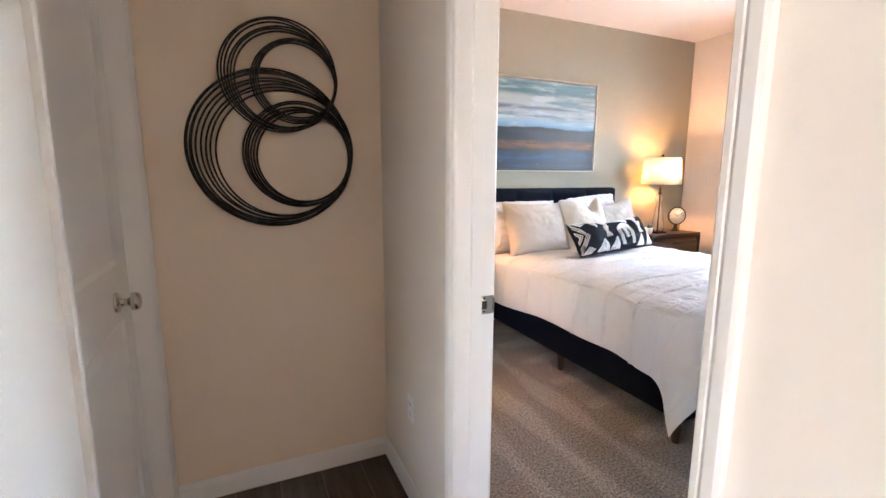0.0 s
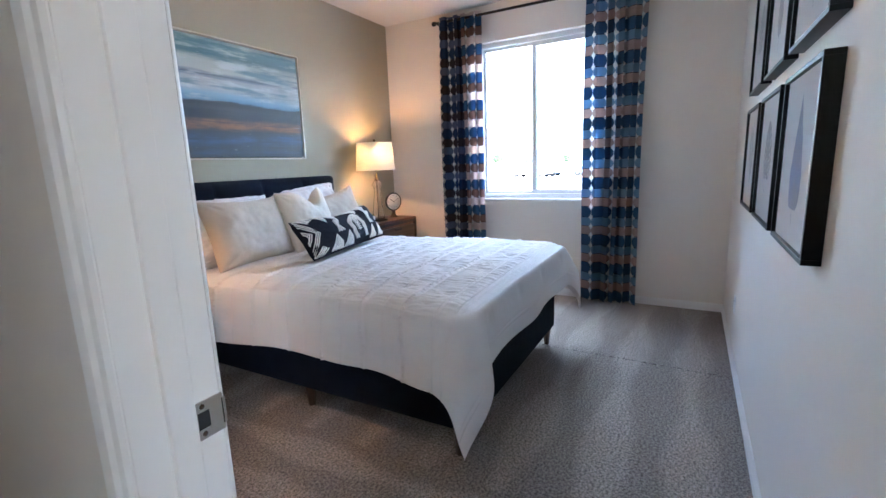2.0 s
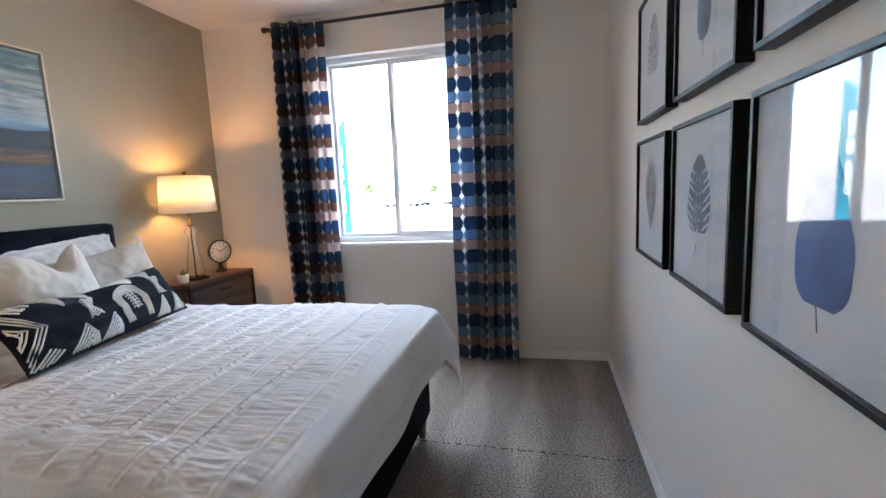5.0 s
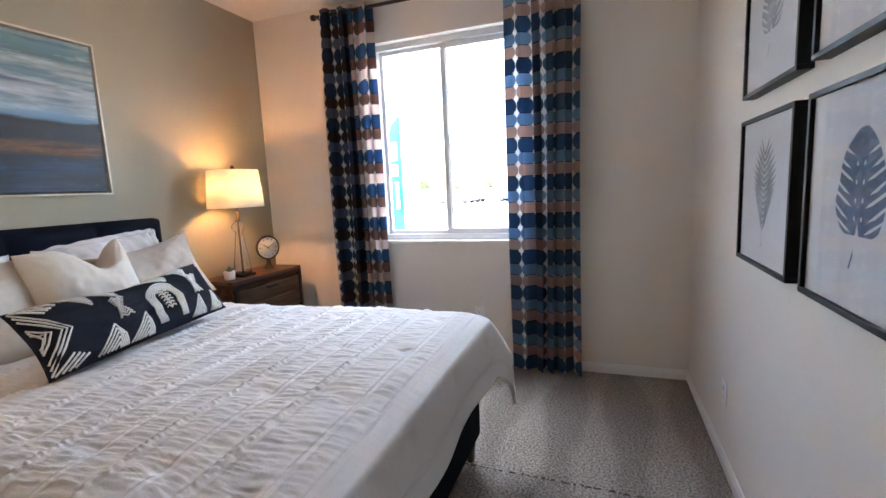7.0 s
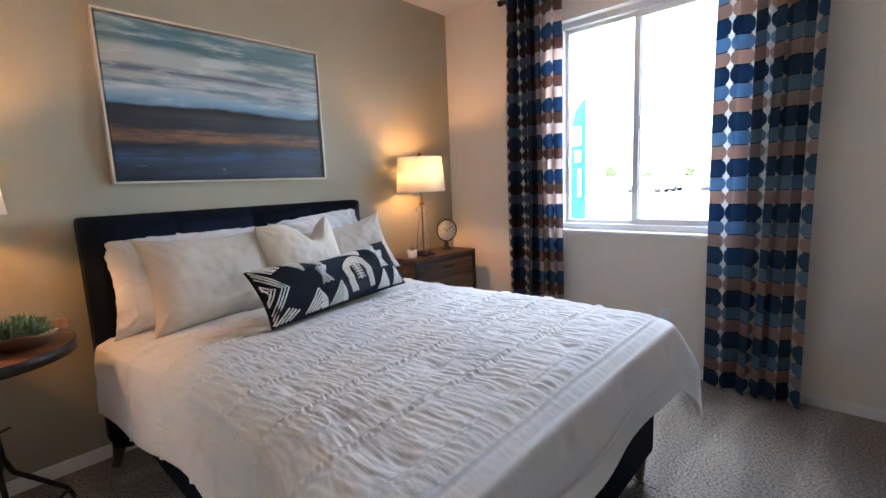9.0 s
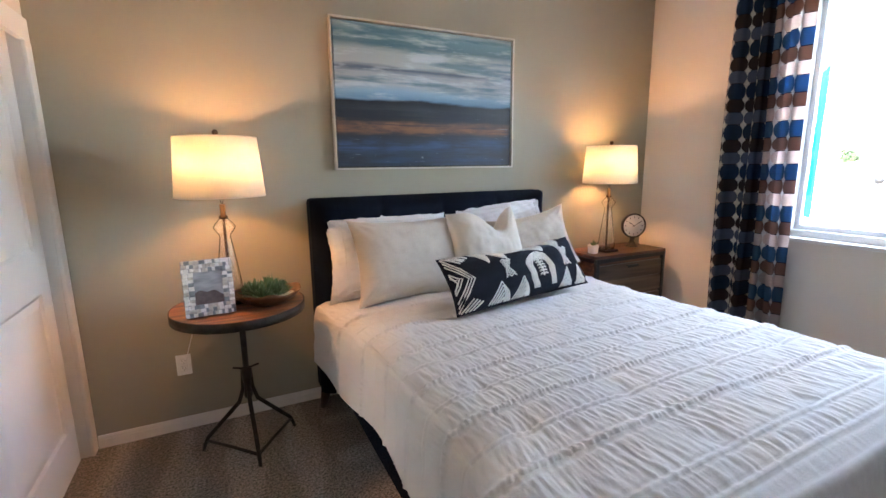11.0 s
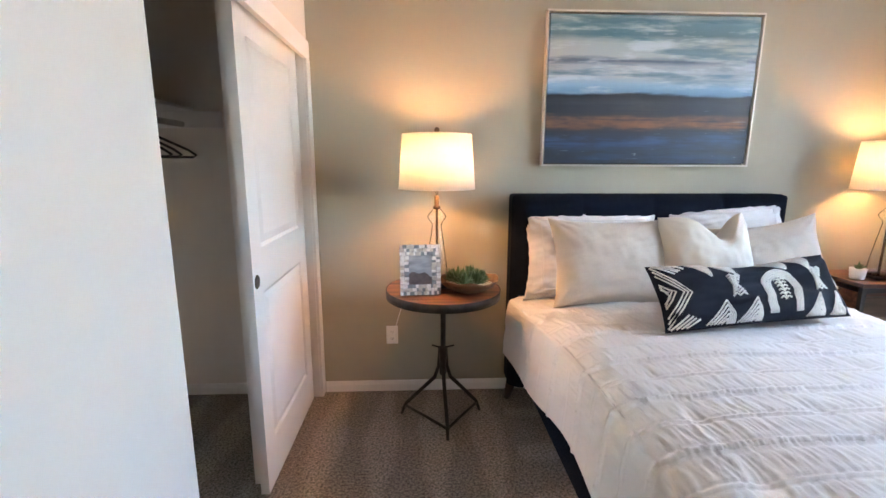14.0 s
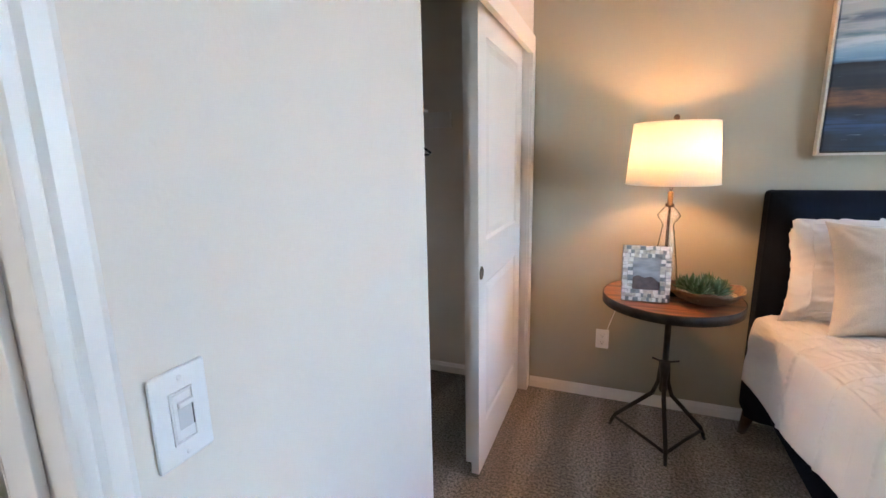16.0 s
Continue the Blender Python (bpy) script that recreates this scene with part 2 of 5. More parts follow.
GLASS = glass_material("lamp_glass", ior=1.52)
PANE = glass_material("window_glass", 0.0, (1, 1, 1), 1.1)


def picture_glass():
    m = bpy.data.materials.new("picture_glass")
    m.use_nodes = True
    n, l = m.node_tree.nodes, m.node_tree.links
    tr, gl, mix, fr = n.new("ShaderNodeBsdfTransparent"), n.new("ShaderNodeBsdfGlossy"), n.new("ShaderNodeMixShader"), n.new("ShaderNodeLayerWeight")
    gl.inputs["Roughness"].default_value = 0.03
    fr.inputs["Blend"].default_value = 0.5
    pw, sc = n.new("ShaderNodeMath"), n.new("ShaderNodeMath")
    pw.operation, sc.operation = "POWER", "MULTIPLY_ADD"
    pw.inputs[1].default_value, sc.inputs[1].default_value, sc.inputs[2].default_value = 5.0, 0.94, 0.06
    l.new(fr.outputs["Facing"], pw.inputs[0]), l.new(pw.outputs[0], sc.inputs[0]), l.new(sc.outputs[0], mix.inputs[0]), l.new(tr.outputs[0], mix.inputs[1]), l.new(gl.outputs[0], mix.inputs[2])
    l.new(mix.outputs[0], n["Material Output"].inputs["Surface"])
    return m


PICGLASS = picture_glass()


def shade_material():
    m = bpy.data.materials.new("lamp_shade_linen")
    m.use_nodes = True
    n, l = m.node_tree.nodes, m.node_tree.links
    d, t, mix = n.new("ShaderNodeBsdfDiffuse"), n.new("ShaderNodeBsdfTranslucent"), n.new("ShaderNodeMixShader")
    tc, w = n.new("ShaderNodeTexCoord"), n.new("ShaderNodeTexNoise")
    w.inputs["Scale"].default_value = 300
    l.new(tc.outputs["Object"], w.inputs["Vector"])
    r = n.new("ShaderNodeMapRange")
    r.inputs["To Min"].default_value, r.inputs["To Max"].default_value = 0.72, 0.88
    l.new(w.outputs["Fac"], r.inputs["Value"])
    c = n.new("ShaderNodeCombineColor")
    l.new(r.outputs[0], c.inputs[0]), l.new(r.outputs[0], c.inputs[1])
    mul = n.new("ShaderNodeMath")
    mul.operation = "MULTIPLY"
    mul.inputs[1].default_value = 0.93
    l.new(r.outputs[0], mul.inputs[0]), l.new(mul.outputs[0], c.inputs[2])
    l.new(c.outputs[0], d.inputs["Color"]), l.new(c.outputs[0], t.inputs["Color"])
    mix.inputs[0].default_value = 0.45
    l.new(d.outputs[0], mix.inputs[1]), l.new(t.outputs[0], mix.inputs[2])
    l.new(mix.outputs[0], n["Material Output"].inputs["Surface"])
    return m


SHADE = shade_material()


def curtain_material(name, navy, blue, tan, split, navy_shaded, blue_shaded, tan_shaded):
    """Printed cloth: columns of rounded navy, blue and tan lozenges with white diamonds between the columns. UV is in metres of cloth."""
    m = bpy.data.materials.new(name)
    m.use_nodes = True
    n, l = m.node_tree.nodes, m.node_tree.links
    b = n["Principled BSDF"]

    def mth(op, a, c=None, k=None):
        q = n.new("ShaderNodeMath")
        q.operation = op
        for i, s in enumerate((a, c, k)):
            if s is None:
                continue
            if isinstance(s, (int, float)):
                q.inputs[i].default_value = s
            else:
                l.new(s, q.inputs[i])
        return q.outputs[0]

    uv = n.new("ShaderNodeUVMap")
    uv.uv_map = "cloth"
    sep = n.new("ShaderNodeSeparateXYZ")
    l.new(uv.outputs[0], sep.inputs[0])
    cu = mth("FRACT", mth("DIVIDE", sep.outputs[0], 0.165))
    a = mth("ABSOLUTE", mth("MULTIPLY_ADD", cu, 2.0, -1.0))
    p = mth("FRACT", mth("DIVIDE", sep.outputs[1], 0.252))
    is_navy, is_low = mth("LESS_THAN", p, 0.38), mth("LESS_THAN", p, 0.69)
    other = mth("MULTIPLY_ADD", is_low, -0.31, 0.845)
    centre = mth("ADD", other, mth("MULTIPLY", is_navy, mth("SUBTRACT", 0.19, other)))
    fb = mth("DIVIDE", mth("ABSOLUTE", mth("SUBTRACT", p, centre)), mth("MULTIPLY_ADD", is_navy, 0.035, 0.155))
    inside = mth("LESS_THAN", mth("ADD", mth("POWER", a, 3.0), mth("MULTIPLY", mth("POWER", fb, 2.4), 0.72)), 0.97)
    line = mth("GREATER_THAN", fb, 0.945)
    edge = mth("GREATER_THAN", a, 0.80)
    dia = mth("LESS_THAN", mth("ADD", mth("MULTIPLY", mth("SUBTRACT", 1.0, a), 2.5), mth("MULTIPLY", mth("SUBTRACT", 1.0, fb), 0.85)), 1.06)

    def rgbmix(f, c1, c2):
        q = n.new("ShaderNodeMix")
        q.data_type = "RGBA"
        for s, i in ((f, 0), (c1, 6), (c2, 7)):
            if isinstance(s, tuple):
                q.inputs[i].default_value = (*s, 1)
            elif isinstance(s, (int, float)):
                q.inputs[i].default_value = s
            else:
                l.new(s, q.inputs[i])
        return q.outputs[2]

    white = (0.82, 0.82, 0.80)
    band = rgbmix(is_navy, rgbmix(is_low, blue, tan), navy)
    # past split, a darker set of print colours with shade painted in
    band_shaded = rgbmix(is_navy, rgbmix(is_low, blue_shaded, tan_shaded), navy_shaded)
    band = rgbmix(mth("GREATER_THAN", sep.outputs[0], split), band, band_shaded)
    outer = rgbmix(dia, (0.03, 0.035, 0.06), white)
    col = rgbmix(inside, outer, band)
    col = rgbmix(mth("MULTIPLY", line, mth("SUBTRACT", 1.0, edge)), col, (0.03, 0.03, 0.05))
    t = n.new("ShaderNodeTexNoise")
    tc = n.new("ShaderNodeTexCoord")
    t.inputs["Scale"].default_value = 350
    l.new(tc.outputs["Object"], t.inputs["Vector"])
    h = n.new("ShaderNodeHueSaturation")
    mr = n.new("ShaderNodeMapRange")
    mr.inputs["To Min"].default_value, mr.inputs["To Max"].default_value = 0.8, 1.2
    l.new(t.outputs["Fac"], mr.inputs["Value"]), l.new(mr.outputs[0], h.inputs["Value"]), l.new(col, h.inputs["Color"])
    b.inputs["Roughness"].default_value = 0.9
    l.new(h.outputs[0], b.inputs["Base Color"])
    tl, mix = n.new("ShaderNodeBsdfTranslucent"), n.new("ShaderNodeMixShader")
    l.new(h.outputs[0], tl.inputs["Color"])
    mix.inputs[0].default_value = 0.72
    l.new(b.outputs[0], mix.inputs[1]), l.new(tl.outputs[0], mix.inputs[2])
    l.new(mix.outputs[0], n["Material Output"].inputs["Surface"])
    return m


# north curtain: darker print with the folds' shade, away from the window
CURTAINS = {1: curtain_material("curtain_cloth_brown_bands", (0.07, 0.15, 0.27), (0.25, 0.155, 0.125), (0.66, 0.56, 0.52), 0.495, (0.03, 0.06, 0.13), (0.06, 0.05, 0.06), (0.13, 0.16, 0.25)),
            # south curtain: the second colours are shaded copies of the first
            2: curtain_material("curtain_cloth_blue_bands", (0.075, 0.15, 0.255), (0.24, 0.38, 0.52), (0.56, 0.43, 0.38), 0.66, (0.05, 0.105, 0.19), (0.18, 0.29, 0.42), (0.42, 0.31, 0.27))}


def painting_material():
    """An abstract seascape in long brush strokes; the object's z runs -0.41..0.41, x -0.6..0.6."""
    m = bpy.data.materials.new("seascape_paint")
    m.use_nodes = True
    n, l = m.node_tree.nodes, m.node_tree.links
    b = n["Principled BSDF"]
    b.inputs["Roughness"].default_value = 0.5
    tc = n.new("ShaderNodeTexCoord")

    def nz(sx, sz, detail=5, rough=0.6):
        mp, t = n.new("ShaderNodeMapping"), n.new("ShaderNodeTexNoise")
        mp.inputs["Scale"].default_value = (sx, 1, sz)
        mp.inputs["Location"].default_value = (sx * 3.1, 0, sz * 1.7)
        l.new(tc.outputs["Object"], mp.inputs["Vector"]), l.new(mp.outputs[0], t.inputs["Vector"])
        t.inputs["Scale"].default_value, t.inputs["Detail"].default_value, t.inputs["Roughness"].default_value = 1, detail, rough
        return t.outputs["Fac"]

    sep = n.new("ShaderNodeSeparateXYZ")
    l.new(tc.outputs["Object"], sep.inputs[0])
    z = n.new("ShaderNodeMapRange")
    z.inputs["From Min"].default_value, z.inputs["From Max"].default_value = -0.41, 0.41
    l.new(sep.outputs[2], z.inputs["Value"])
    warp = n.new("ShaderNodeMath")
    warp.operation = "MULTIPLY_ADD"
    warp.inputs[1].default_value = 0.09
    big = nz(1.6, 9)
    l.new(big, warp.inputs[0])
    sub = n.new("ShaderNodeMath")
    sub.operation = "SUBTRACT"
    sub.inputs[1].default_value = 0.045
    l.new(z.outputs[0], sub.inputs[0])
    l.new(sub.outputs[0], warp.inputs[2])
    ramp = n.new("ShaderNodeValToRGB")
    stops = [(0.0, (0.015, 0.025, 0.045)), (0.05, (0.02, 0.045, 0.10)), (0.11, (0.018, 0.035, 0.065)), (0.16, (0.035, 0.075, 0.17)), (0.21, (0.03, 0.06, 0.13)),
             (0.24, (0.02, 0.025, 0.04)), (0.265, (0.22, 0.10, 0.045)), (0.33, (0.20, 0.10, 0.055)), (0.355, (0.022, 0.024, 0.03)),
             (0.42, (0.04, 0.044, 0.056)), (0.47, (0.008, 0.012, 0.02)), (0.485, (0.13, 0.25, 0.38)), (0.53, (0.24, 0.38, 0.52)),
             (0.58, (0.36, 0.41, 0.46)), (0.66, (0.34, 0.37, 0.41)), (0.69, (0.08, 0.12, 0.17)), (0.72, (0.38, 0.42, 0.43)),
             (0.80, (0.36, 0.41, 0.42)), (0.85, (0.10, 0.18, 0.21)), (0.93, (0.13, 0.24, 0.28)), (0.97, (0.30, 0.36, 0.37)), (1.0, (0.09, 0.18, 0.22))]
    el = ramp.color_ramp.elements
    el[0].position, el[0].color = stops[0][0], (*stops[0][1], 1)
    el[1].position, el[1].color = stops[-1][0], (*stops[-1][1], 1)
    for p, c in stops[1:-1]:
        e = el.new(p)
        e.color = (*c, 1)
    l.new(warp.outputs[0], ramp.inputs["Fac"])

    def overlay(col, fac_src, lo, hi, colour, amount, zlo=None, zhi=None):
        mr = n.new("ShaderNodeMapRange")
        mr.inputs["From Min"].default_value, mr.inputs["From Max"].default_value = lo, hi
        mr.inputs["To Max"].default_value = amount
        l.new(fac_src, mr.inputs["Value"])
        f = mr.outputs[0]
        if zlo is not None:
            zr = n.new("ShaderNodeMapRange")
            zr.inputs["From Min"].default_value, zr.inputs["From Max"].default_value = zlo, zhi
            l.new(z.outputs[0], zr.inputs["Value"])
            mu = n.new("ShaderNodeMath")
            mu.operation = "MULTIPLY"
            l.new(f, mu.inputs[0]), l.new(zr.outputs[0], mu.inputs[1])
            f = mu.outputs[0]
        q = n.new("ShaderNodeMix")
        q.data_type = "RGBA"
        l.new(f, q.inputs[0]), l.new(col, q.inputs[6])
        q.inputs[7].default_value = (*colour, 1)
        return q.outputs[2]

    c = ramp.outputs[0]
    c = overlay(c, nz(2.4, 14), 0.50, 0.60, (0.55, 0.62, 0.66), 0.6, 0.47, 0.52)
    c = overlay(c, nz(1.3, 11), 0.50, 0.60, (0.05, 0.15, 0.20), 0.75, 0.50, 0.60)
    c = overlay(c, nz(2.0, 60), 0.50, 0.62, (0.010, 0.018, 0.036), 0.7, 0.46, 0.42)
    # the rust band fades out to both ends
    c = overlay(c, nz(2.2, 9), 0.42, 0.56, (0.014, 0.020, 0.034), 0.85, 0.46, 0.40)
    c = overlay(c, nz(4, 70), 0.66, 0.72, (0.50, 0.58, 0.64), 0.5)
    c = overlay(c, nz(9, 60), 0.66, 0.72, (0.60, 0.66, 0.70), 0.7, 0.30, 0.22)
    l.new(c, b.inputs["Base Color"])
    bp = n.new("ShaderNodeBump")
    bp.inputs["Strength"].default_value, bp.inputs["Distance"].default_value = 0.5, 0.003
    l.new(nz(6, 110), bp.inputs["Height"]), l.new(bp.outputs[0], b.inputs["Normal"])
    return m


PAINTING = painting_material()

# ---- mesh helpers ----
def part(name, bm, material, parent=None, label="", smooth=False, **tags):
    """Link a bmesh as one mesh object."""
    me = bpy.data.meshes.new(name)
    if len(bm.faces) > 1:
        bmesh.ops.recalc_face_normals(bm, faces=bm.faces)
    bm.to_mesh(me)
    bm.free()
    me.materials.append(material)
    if smooth:
        me.polygons.foreach_set("use_smooth", [True] * len(me.polygons))
    ob = new(name, me)
    if parent is not None:
        ob.parent = parent
    return tagged(ob, label, **tags)


def thing(name, loc, label, category, group="", rz=0, kind=""):
    ob = new(name)
    ob.matrix_world = pose(*loc, 0, 0, rz)
    ob.empty_display_size = 0.1
    return tagged(ob, label, category, group, kind)


def add_box(bm, lo, hi, bevel=0.0, seg=2, m=None):
    r = bmesh.ops.create_cube(bm, size=1.0)
    v = r["verts"]
    c = [(a + b) / 2 for a, b in zip(lo, hi)]
    s = [abs(b - a) for a, b in zip(lo, hi)]
    for p in v:
        p.co = Vector((c[0] + p.co.x * s[0], c[1] + p.co.y * s[1], c[2] + p.co.z * s[2]))
    if bevel:
        es = list({e for p in v for e in p.link_edges})
        g = bmesh.ops.bevel(bm, geom=es, offset=bevel, segments=seg, profile=0.5, affect="EDGES")
        v = list({p for f in g["faces"] for p in f.verts} | {p for p in v if p.is_valid})
    if m is not None:
        bmesh.ops.transform(bm, matrix=m, verts=v)
    return v


def box(name, lo, hi, material, parent=None, bevel=0.0, label="", seg=2, **tags):
    bm = bmesh.new()
    add_box(bm, lo, hi, bevel, seg)
    return part(name, bm, material, parent, label, **tags)


def boxes(name, items, material, parent=None, bevel=0.0, label="", **tags):
    bm = bmesh.new()
    for lo, hi in items:
        add_box(bm, lo, hi, bevel)
    return part(name, bm, material, parent, label, **tags)


def add_lathe(bm, profile, seg=32, centre=(0, 0, 0), closed=False):
    rings = []
    for r, z in profile:
        if r < 1e-5:
            rings.append([bm.verts.new((centre[0], centre[1], centre[2] + z))])
        else:
            rings.append([bm.verts.new((centre[0] + r * math.cos(2 * math.pi * i / seg), centre[1] + r * math.sin(2 * math.pi * i / seg), centre[2] + z)) for i in range(seg)])
    pairs = list(zip(rings, rings[1:]))
    if closed:
        pairs.append((rings[-1], rings[0]))
    for a, b in pairs:
        for i in range(seg):
            j = (i + 1) % seg
            f = [a[0]] if len(a) == 1 else [a[i], a[j]]
            f += [b[0]] if len(b) == 1 else [b[j], b[i]]
            if len(f) > 2:
                bm.faces.new(f)


def lathe(name, profile, material, parent=None, seg=32, label="", centre=(0, 0, 0), closed=False, **tags):
    bm = bmesh.new()
    add_lathe(bm, profile, seg, centre, closed)
    return part(name, bm, material, parent, label, smooth=True, **tags)


def add_tube(bm, pts, r, seg=10, cyclic=False):
    """A round bar through the points; r is a radius or one for each point."""
    pts = [Vector(p) for p in pts]
    n = len(pts)
    rs = r if isinstance(r, (list, tuple)) else [r] * n
    rings, up = [], None
    for i, p in enumerate(pts):
        a = pts[i - 1] if (i or cyclic) else p
        b = pts[(i + 1) % n] if (i < n - 1 or cyclic) else p
        d = (b - a).normalized()
        if up is None:
            up = d.orthogonal().normalized()
        up = (up - d * up.dot(d)).normalized()
        s = d.cross(up)
        rings.append([bm.verts.new(p + (up * math.cos(2 * math.pi * k / seg) + s * math.sin(2 * math.pi * k / seg)) * rs[i]) for k in range(seg)])
    for a, b in zip(rings, rings[1:] + (rings[:1] if cyclic else [])):
        for k in range(seg):
            j = (k + 1) % seg
            bm.faces.new([a[k], a[j], b[j], b[k]])
    if not cyclic:
        bm.faces.new(rings[0])
        bm.faces.new(rings[-1])


def tube(name, pts, r, material, parent=None, seg=10, cyclic=False, label="", **tags):
    bm = bmesh.new()
    add_tube(bm, pts, r, seg, cyclic)
    return part(name, bm, material, parent, label, smooth=True, **tags)


def sheet(name, fn, nu, nv, material, parent=None, label="", uv=None, **tags):
    """A mesh of nu x nv quads over fn(u, v), u and v 0..1."""
    us, vs = np.linspace(0, 1, nu + 1), np.linspace(0, 1, nv + 1)
    verts = [fn(u, v) for v in vs for u in us]
    faces = [(j * (nu + 1) + i, j * (nu + 1) + i + 1, (j + 1) * (nu + 1) + i + 1, (j + 1) * (nu + 1) + i) for j in range(nv) for i in range(nu)]
    me = bpy.data.meshes.new(name)
    me.from_pydata(verts, [], faces)
    me.polygons.foreach_set("use_smooth", [True] * len(faces))
    if uv:
        layer = me.uv_layers.new(name="cloth")
        coords = [uv(u, v) for v in vs for u in us]
        flat = np.empty(len(me.loops), dtype=np.int32)
        me.loops.foreach_get("vertex_index", flat)
        layer.data.foreach_set("uv", np.array(coords, dtype=np.float32)[flat].ravel())
    me.materials.append(material)
    ob = new(name, me)
    if parent is not None:
        ob.parent = parent
    return tagged(ob, label, **tags)


S = dict(kind="structure")

# ---- the shell ----
T = 0.14
# floors
boxes("floor", [((XW - 0.065, YS - T, -0.1), (XE + T, YN + T, 0.0)), ((0.95, 3.02, -0.1), (XW - 0.065, YN + T, 0.0))], CARPET, label="greige cut-pile carpet with vacuum strokes", **S)
box("floor_hall", (-3.2, -3.2, -0.12), (XW - 0.065, HY1 + 0.1, -0.012), mat("subfloor", (0.2, 0.17, 0.14), 0.8), **S)
# ceilings
box("ceiling", (XW, YS, ZC), (XE, YN, ZC + 0.1), CEIL, label="white textured ceiling", **S)
boxes("ceiling_hall", [((-3.2, -3.2, ZC), (HX1, HY1, ZC + 0.1)), ((0.9, 3.02, ZC), (HX1, YN, ZC + 0.1))], CEIL, **S)
# north accent wall, closet part included
box("wall_north", (HX1, YN, -0.1), (XE + T, YN + T, ZC + 0.1), ACCENT, label="greige painted accent wall", **S)
box("wall_closet_north", (0.8, YN, -0.1), (HX1, YN + T, ZC + 0.1), WALL, **S)
box("wall_closet_west", (0.8, 3.02, -0.1), (0.9, YN, ZC + 0.1), WALL, **S)
# east wall with the window opening
boxes("wall_east", [((XE, YS - T, -0.1), (XE + T, WY0, ZC + 0.1)), ((XE, WY1, -0.1), (XE + T, YN, ZC + 0.1)),
                    ((XE, WY0, -0.1), (XE + T, WY1, WZ0)), ((XE, WY0, WZ1), (XE + T, WY1, ZC + 0.1))], WALL, label="off-white painted wall", **S)
box("wall_south", (HX1, YS - T, -0.1), (XE, YS, ZC + 0.1), WALL, label="off-white painted wall", **S)
# west wall: bedroom doorway and closet opening
boxes("wall_west", [((HX1, YS, -0.1), (XW, DY0 - 0.02, ZC + 0.1)), ((HX1, DY0 - 0.02, DZ + 0.02), (XW, DY1 + 0.02, ZC + 0.1)),
                    ((HX1, DY1 + 0.02, -0.1), (XW, CY0, ZC + 0.1)), ((HX1, CY0, CZ), (XW, YN, ZC + 0.1)),
                    ((HX1, CY1 + 0.02, -0.1), (XW, YN, CZ))], WALL, label="off-white painted wall", **S)
# hall walls
box("wall_hall_end", (HX0 - T, HY1, -0.1), (HX1, 3.02, ZC + 0.1), HALL_TAN, label="tan hall end wall", **S)
HD0, HD1 = 2.035, 2.79
boxes("wall_hall_west", [((HX0 - T, 0.9, -0.1), (HX0, HD0 - 0.02, ZC + 0.1)), ((HX0 - T, HD1 + 0.02, -0.1), (HX0, HY1, ZC + 0.1)),
                         ((HX0 - T, HD0 - 0.02, DZ + 0.02), (HX0, HD1 + 0.02, ZC + 0.1))], WALL, **S)
box("wall_hall_east", (HX1, -3.2, -0.1), (XW, YS - T, ZC + 0.1), WALL, **S)
# an unseen room added behind the camera, open where the hall's fill lamp stands
box("wall_living_north", (-3.2, 0.9, -0.1), (HX0 - T, 1.0, ZC + 0.1), WALL, **S)
boxes("wall_living_south", [((-3.2, -3.3, -0.1), (-2.45, -3.2, ZC + 0.1)), ((-1.05, -3.3, -0.1), (XW, -3.2, ZC + 0.1)), ((-2.45, -3.3, -0.1), (-1.05, -3.2, 0.7)), ((-2.45, -3.3, 2.3), (-1.05, -3.2, ZC + 0.1))], WALL, **S)
box("wall_living_west", (-3.3, -3.3, -0.1), (-3.2, 1.0, ZC + 0.1), WALL, **S)


def baseboard(name, a, b, n, h=0.085, t=0.013):
    """Baseboard from a to b (floor points); n is the way the wall faces."""
    a, b, n = Vector((*a, 0)), Vector((*b, 0)), Vector((*n, 0))
    prof = [(0, 0), (t, 0), (t, h * 0.66), (t * 0.75, h * 0.74), (t * 0.75, h * 0.84), (t * 0.4, h), (0, h)]
    bm = bmesh.new()
    rings = [[bm.verts.new(p + n * (d + 0.0005) + Vector((0, 0, z))) for d, z in prof] for p in (a, b)]
    k = len(prof)
    for i in range(k):
        bm.faces.new([rings[0][i], rings[0][(i + 1) % k], rings[1][(i + 1) % k], rings[1][i]])
    bm.faces.new(rings[0]), bm.faces.new(rings[1])
    return part(name, bm, TRIM, label="white moulded baseboard", **S)


BH = 0.066
baseboard("baseboard", (XW + 0.02, YN), (XE, YN), (0, -1), BH)
baseboard("baseboard", (XE, YN), (XE, YS), (-1, 0), BH)
baseboard("baseboard", (XE, YS), (XW, YS), (0, 1), BH)
baseboard("baseboard", (XW, DY1 + 0.08), (XW, CY0 - 0.002), (1, 0), BH)
baseboard("baseboard", (HX0, HY1), (HX1, HY1), (0, -1))
baseboard("baseboard", (HX1, HY1), (HX1, DY1 + 0.075), (-1, 0))
baseboard("baseboard", (HX1, DY0 - 0.075), (HX1, -3.2), (-1, 0))
baseboard("baseboard", (HX0, 1.0), (HX0, HD0 - 0.075), (1, 0))
baseboard("baseboard", (0.9, YN), (HX1, YN), (0, -1), BH)


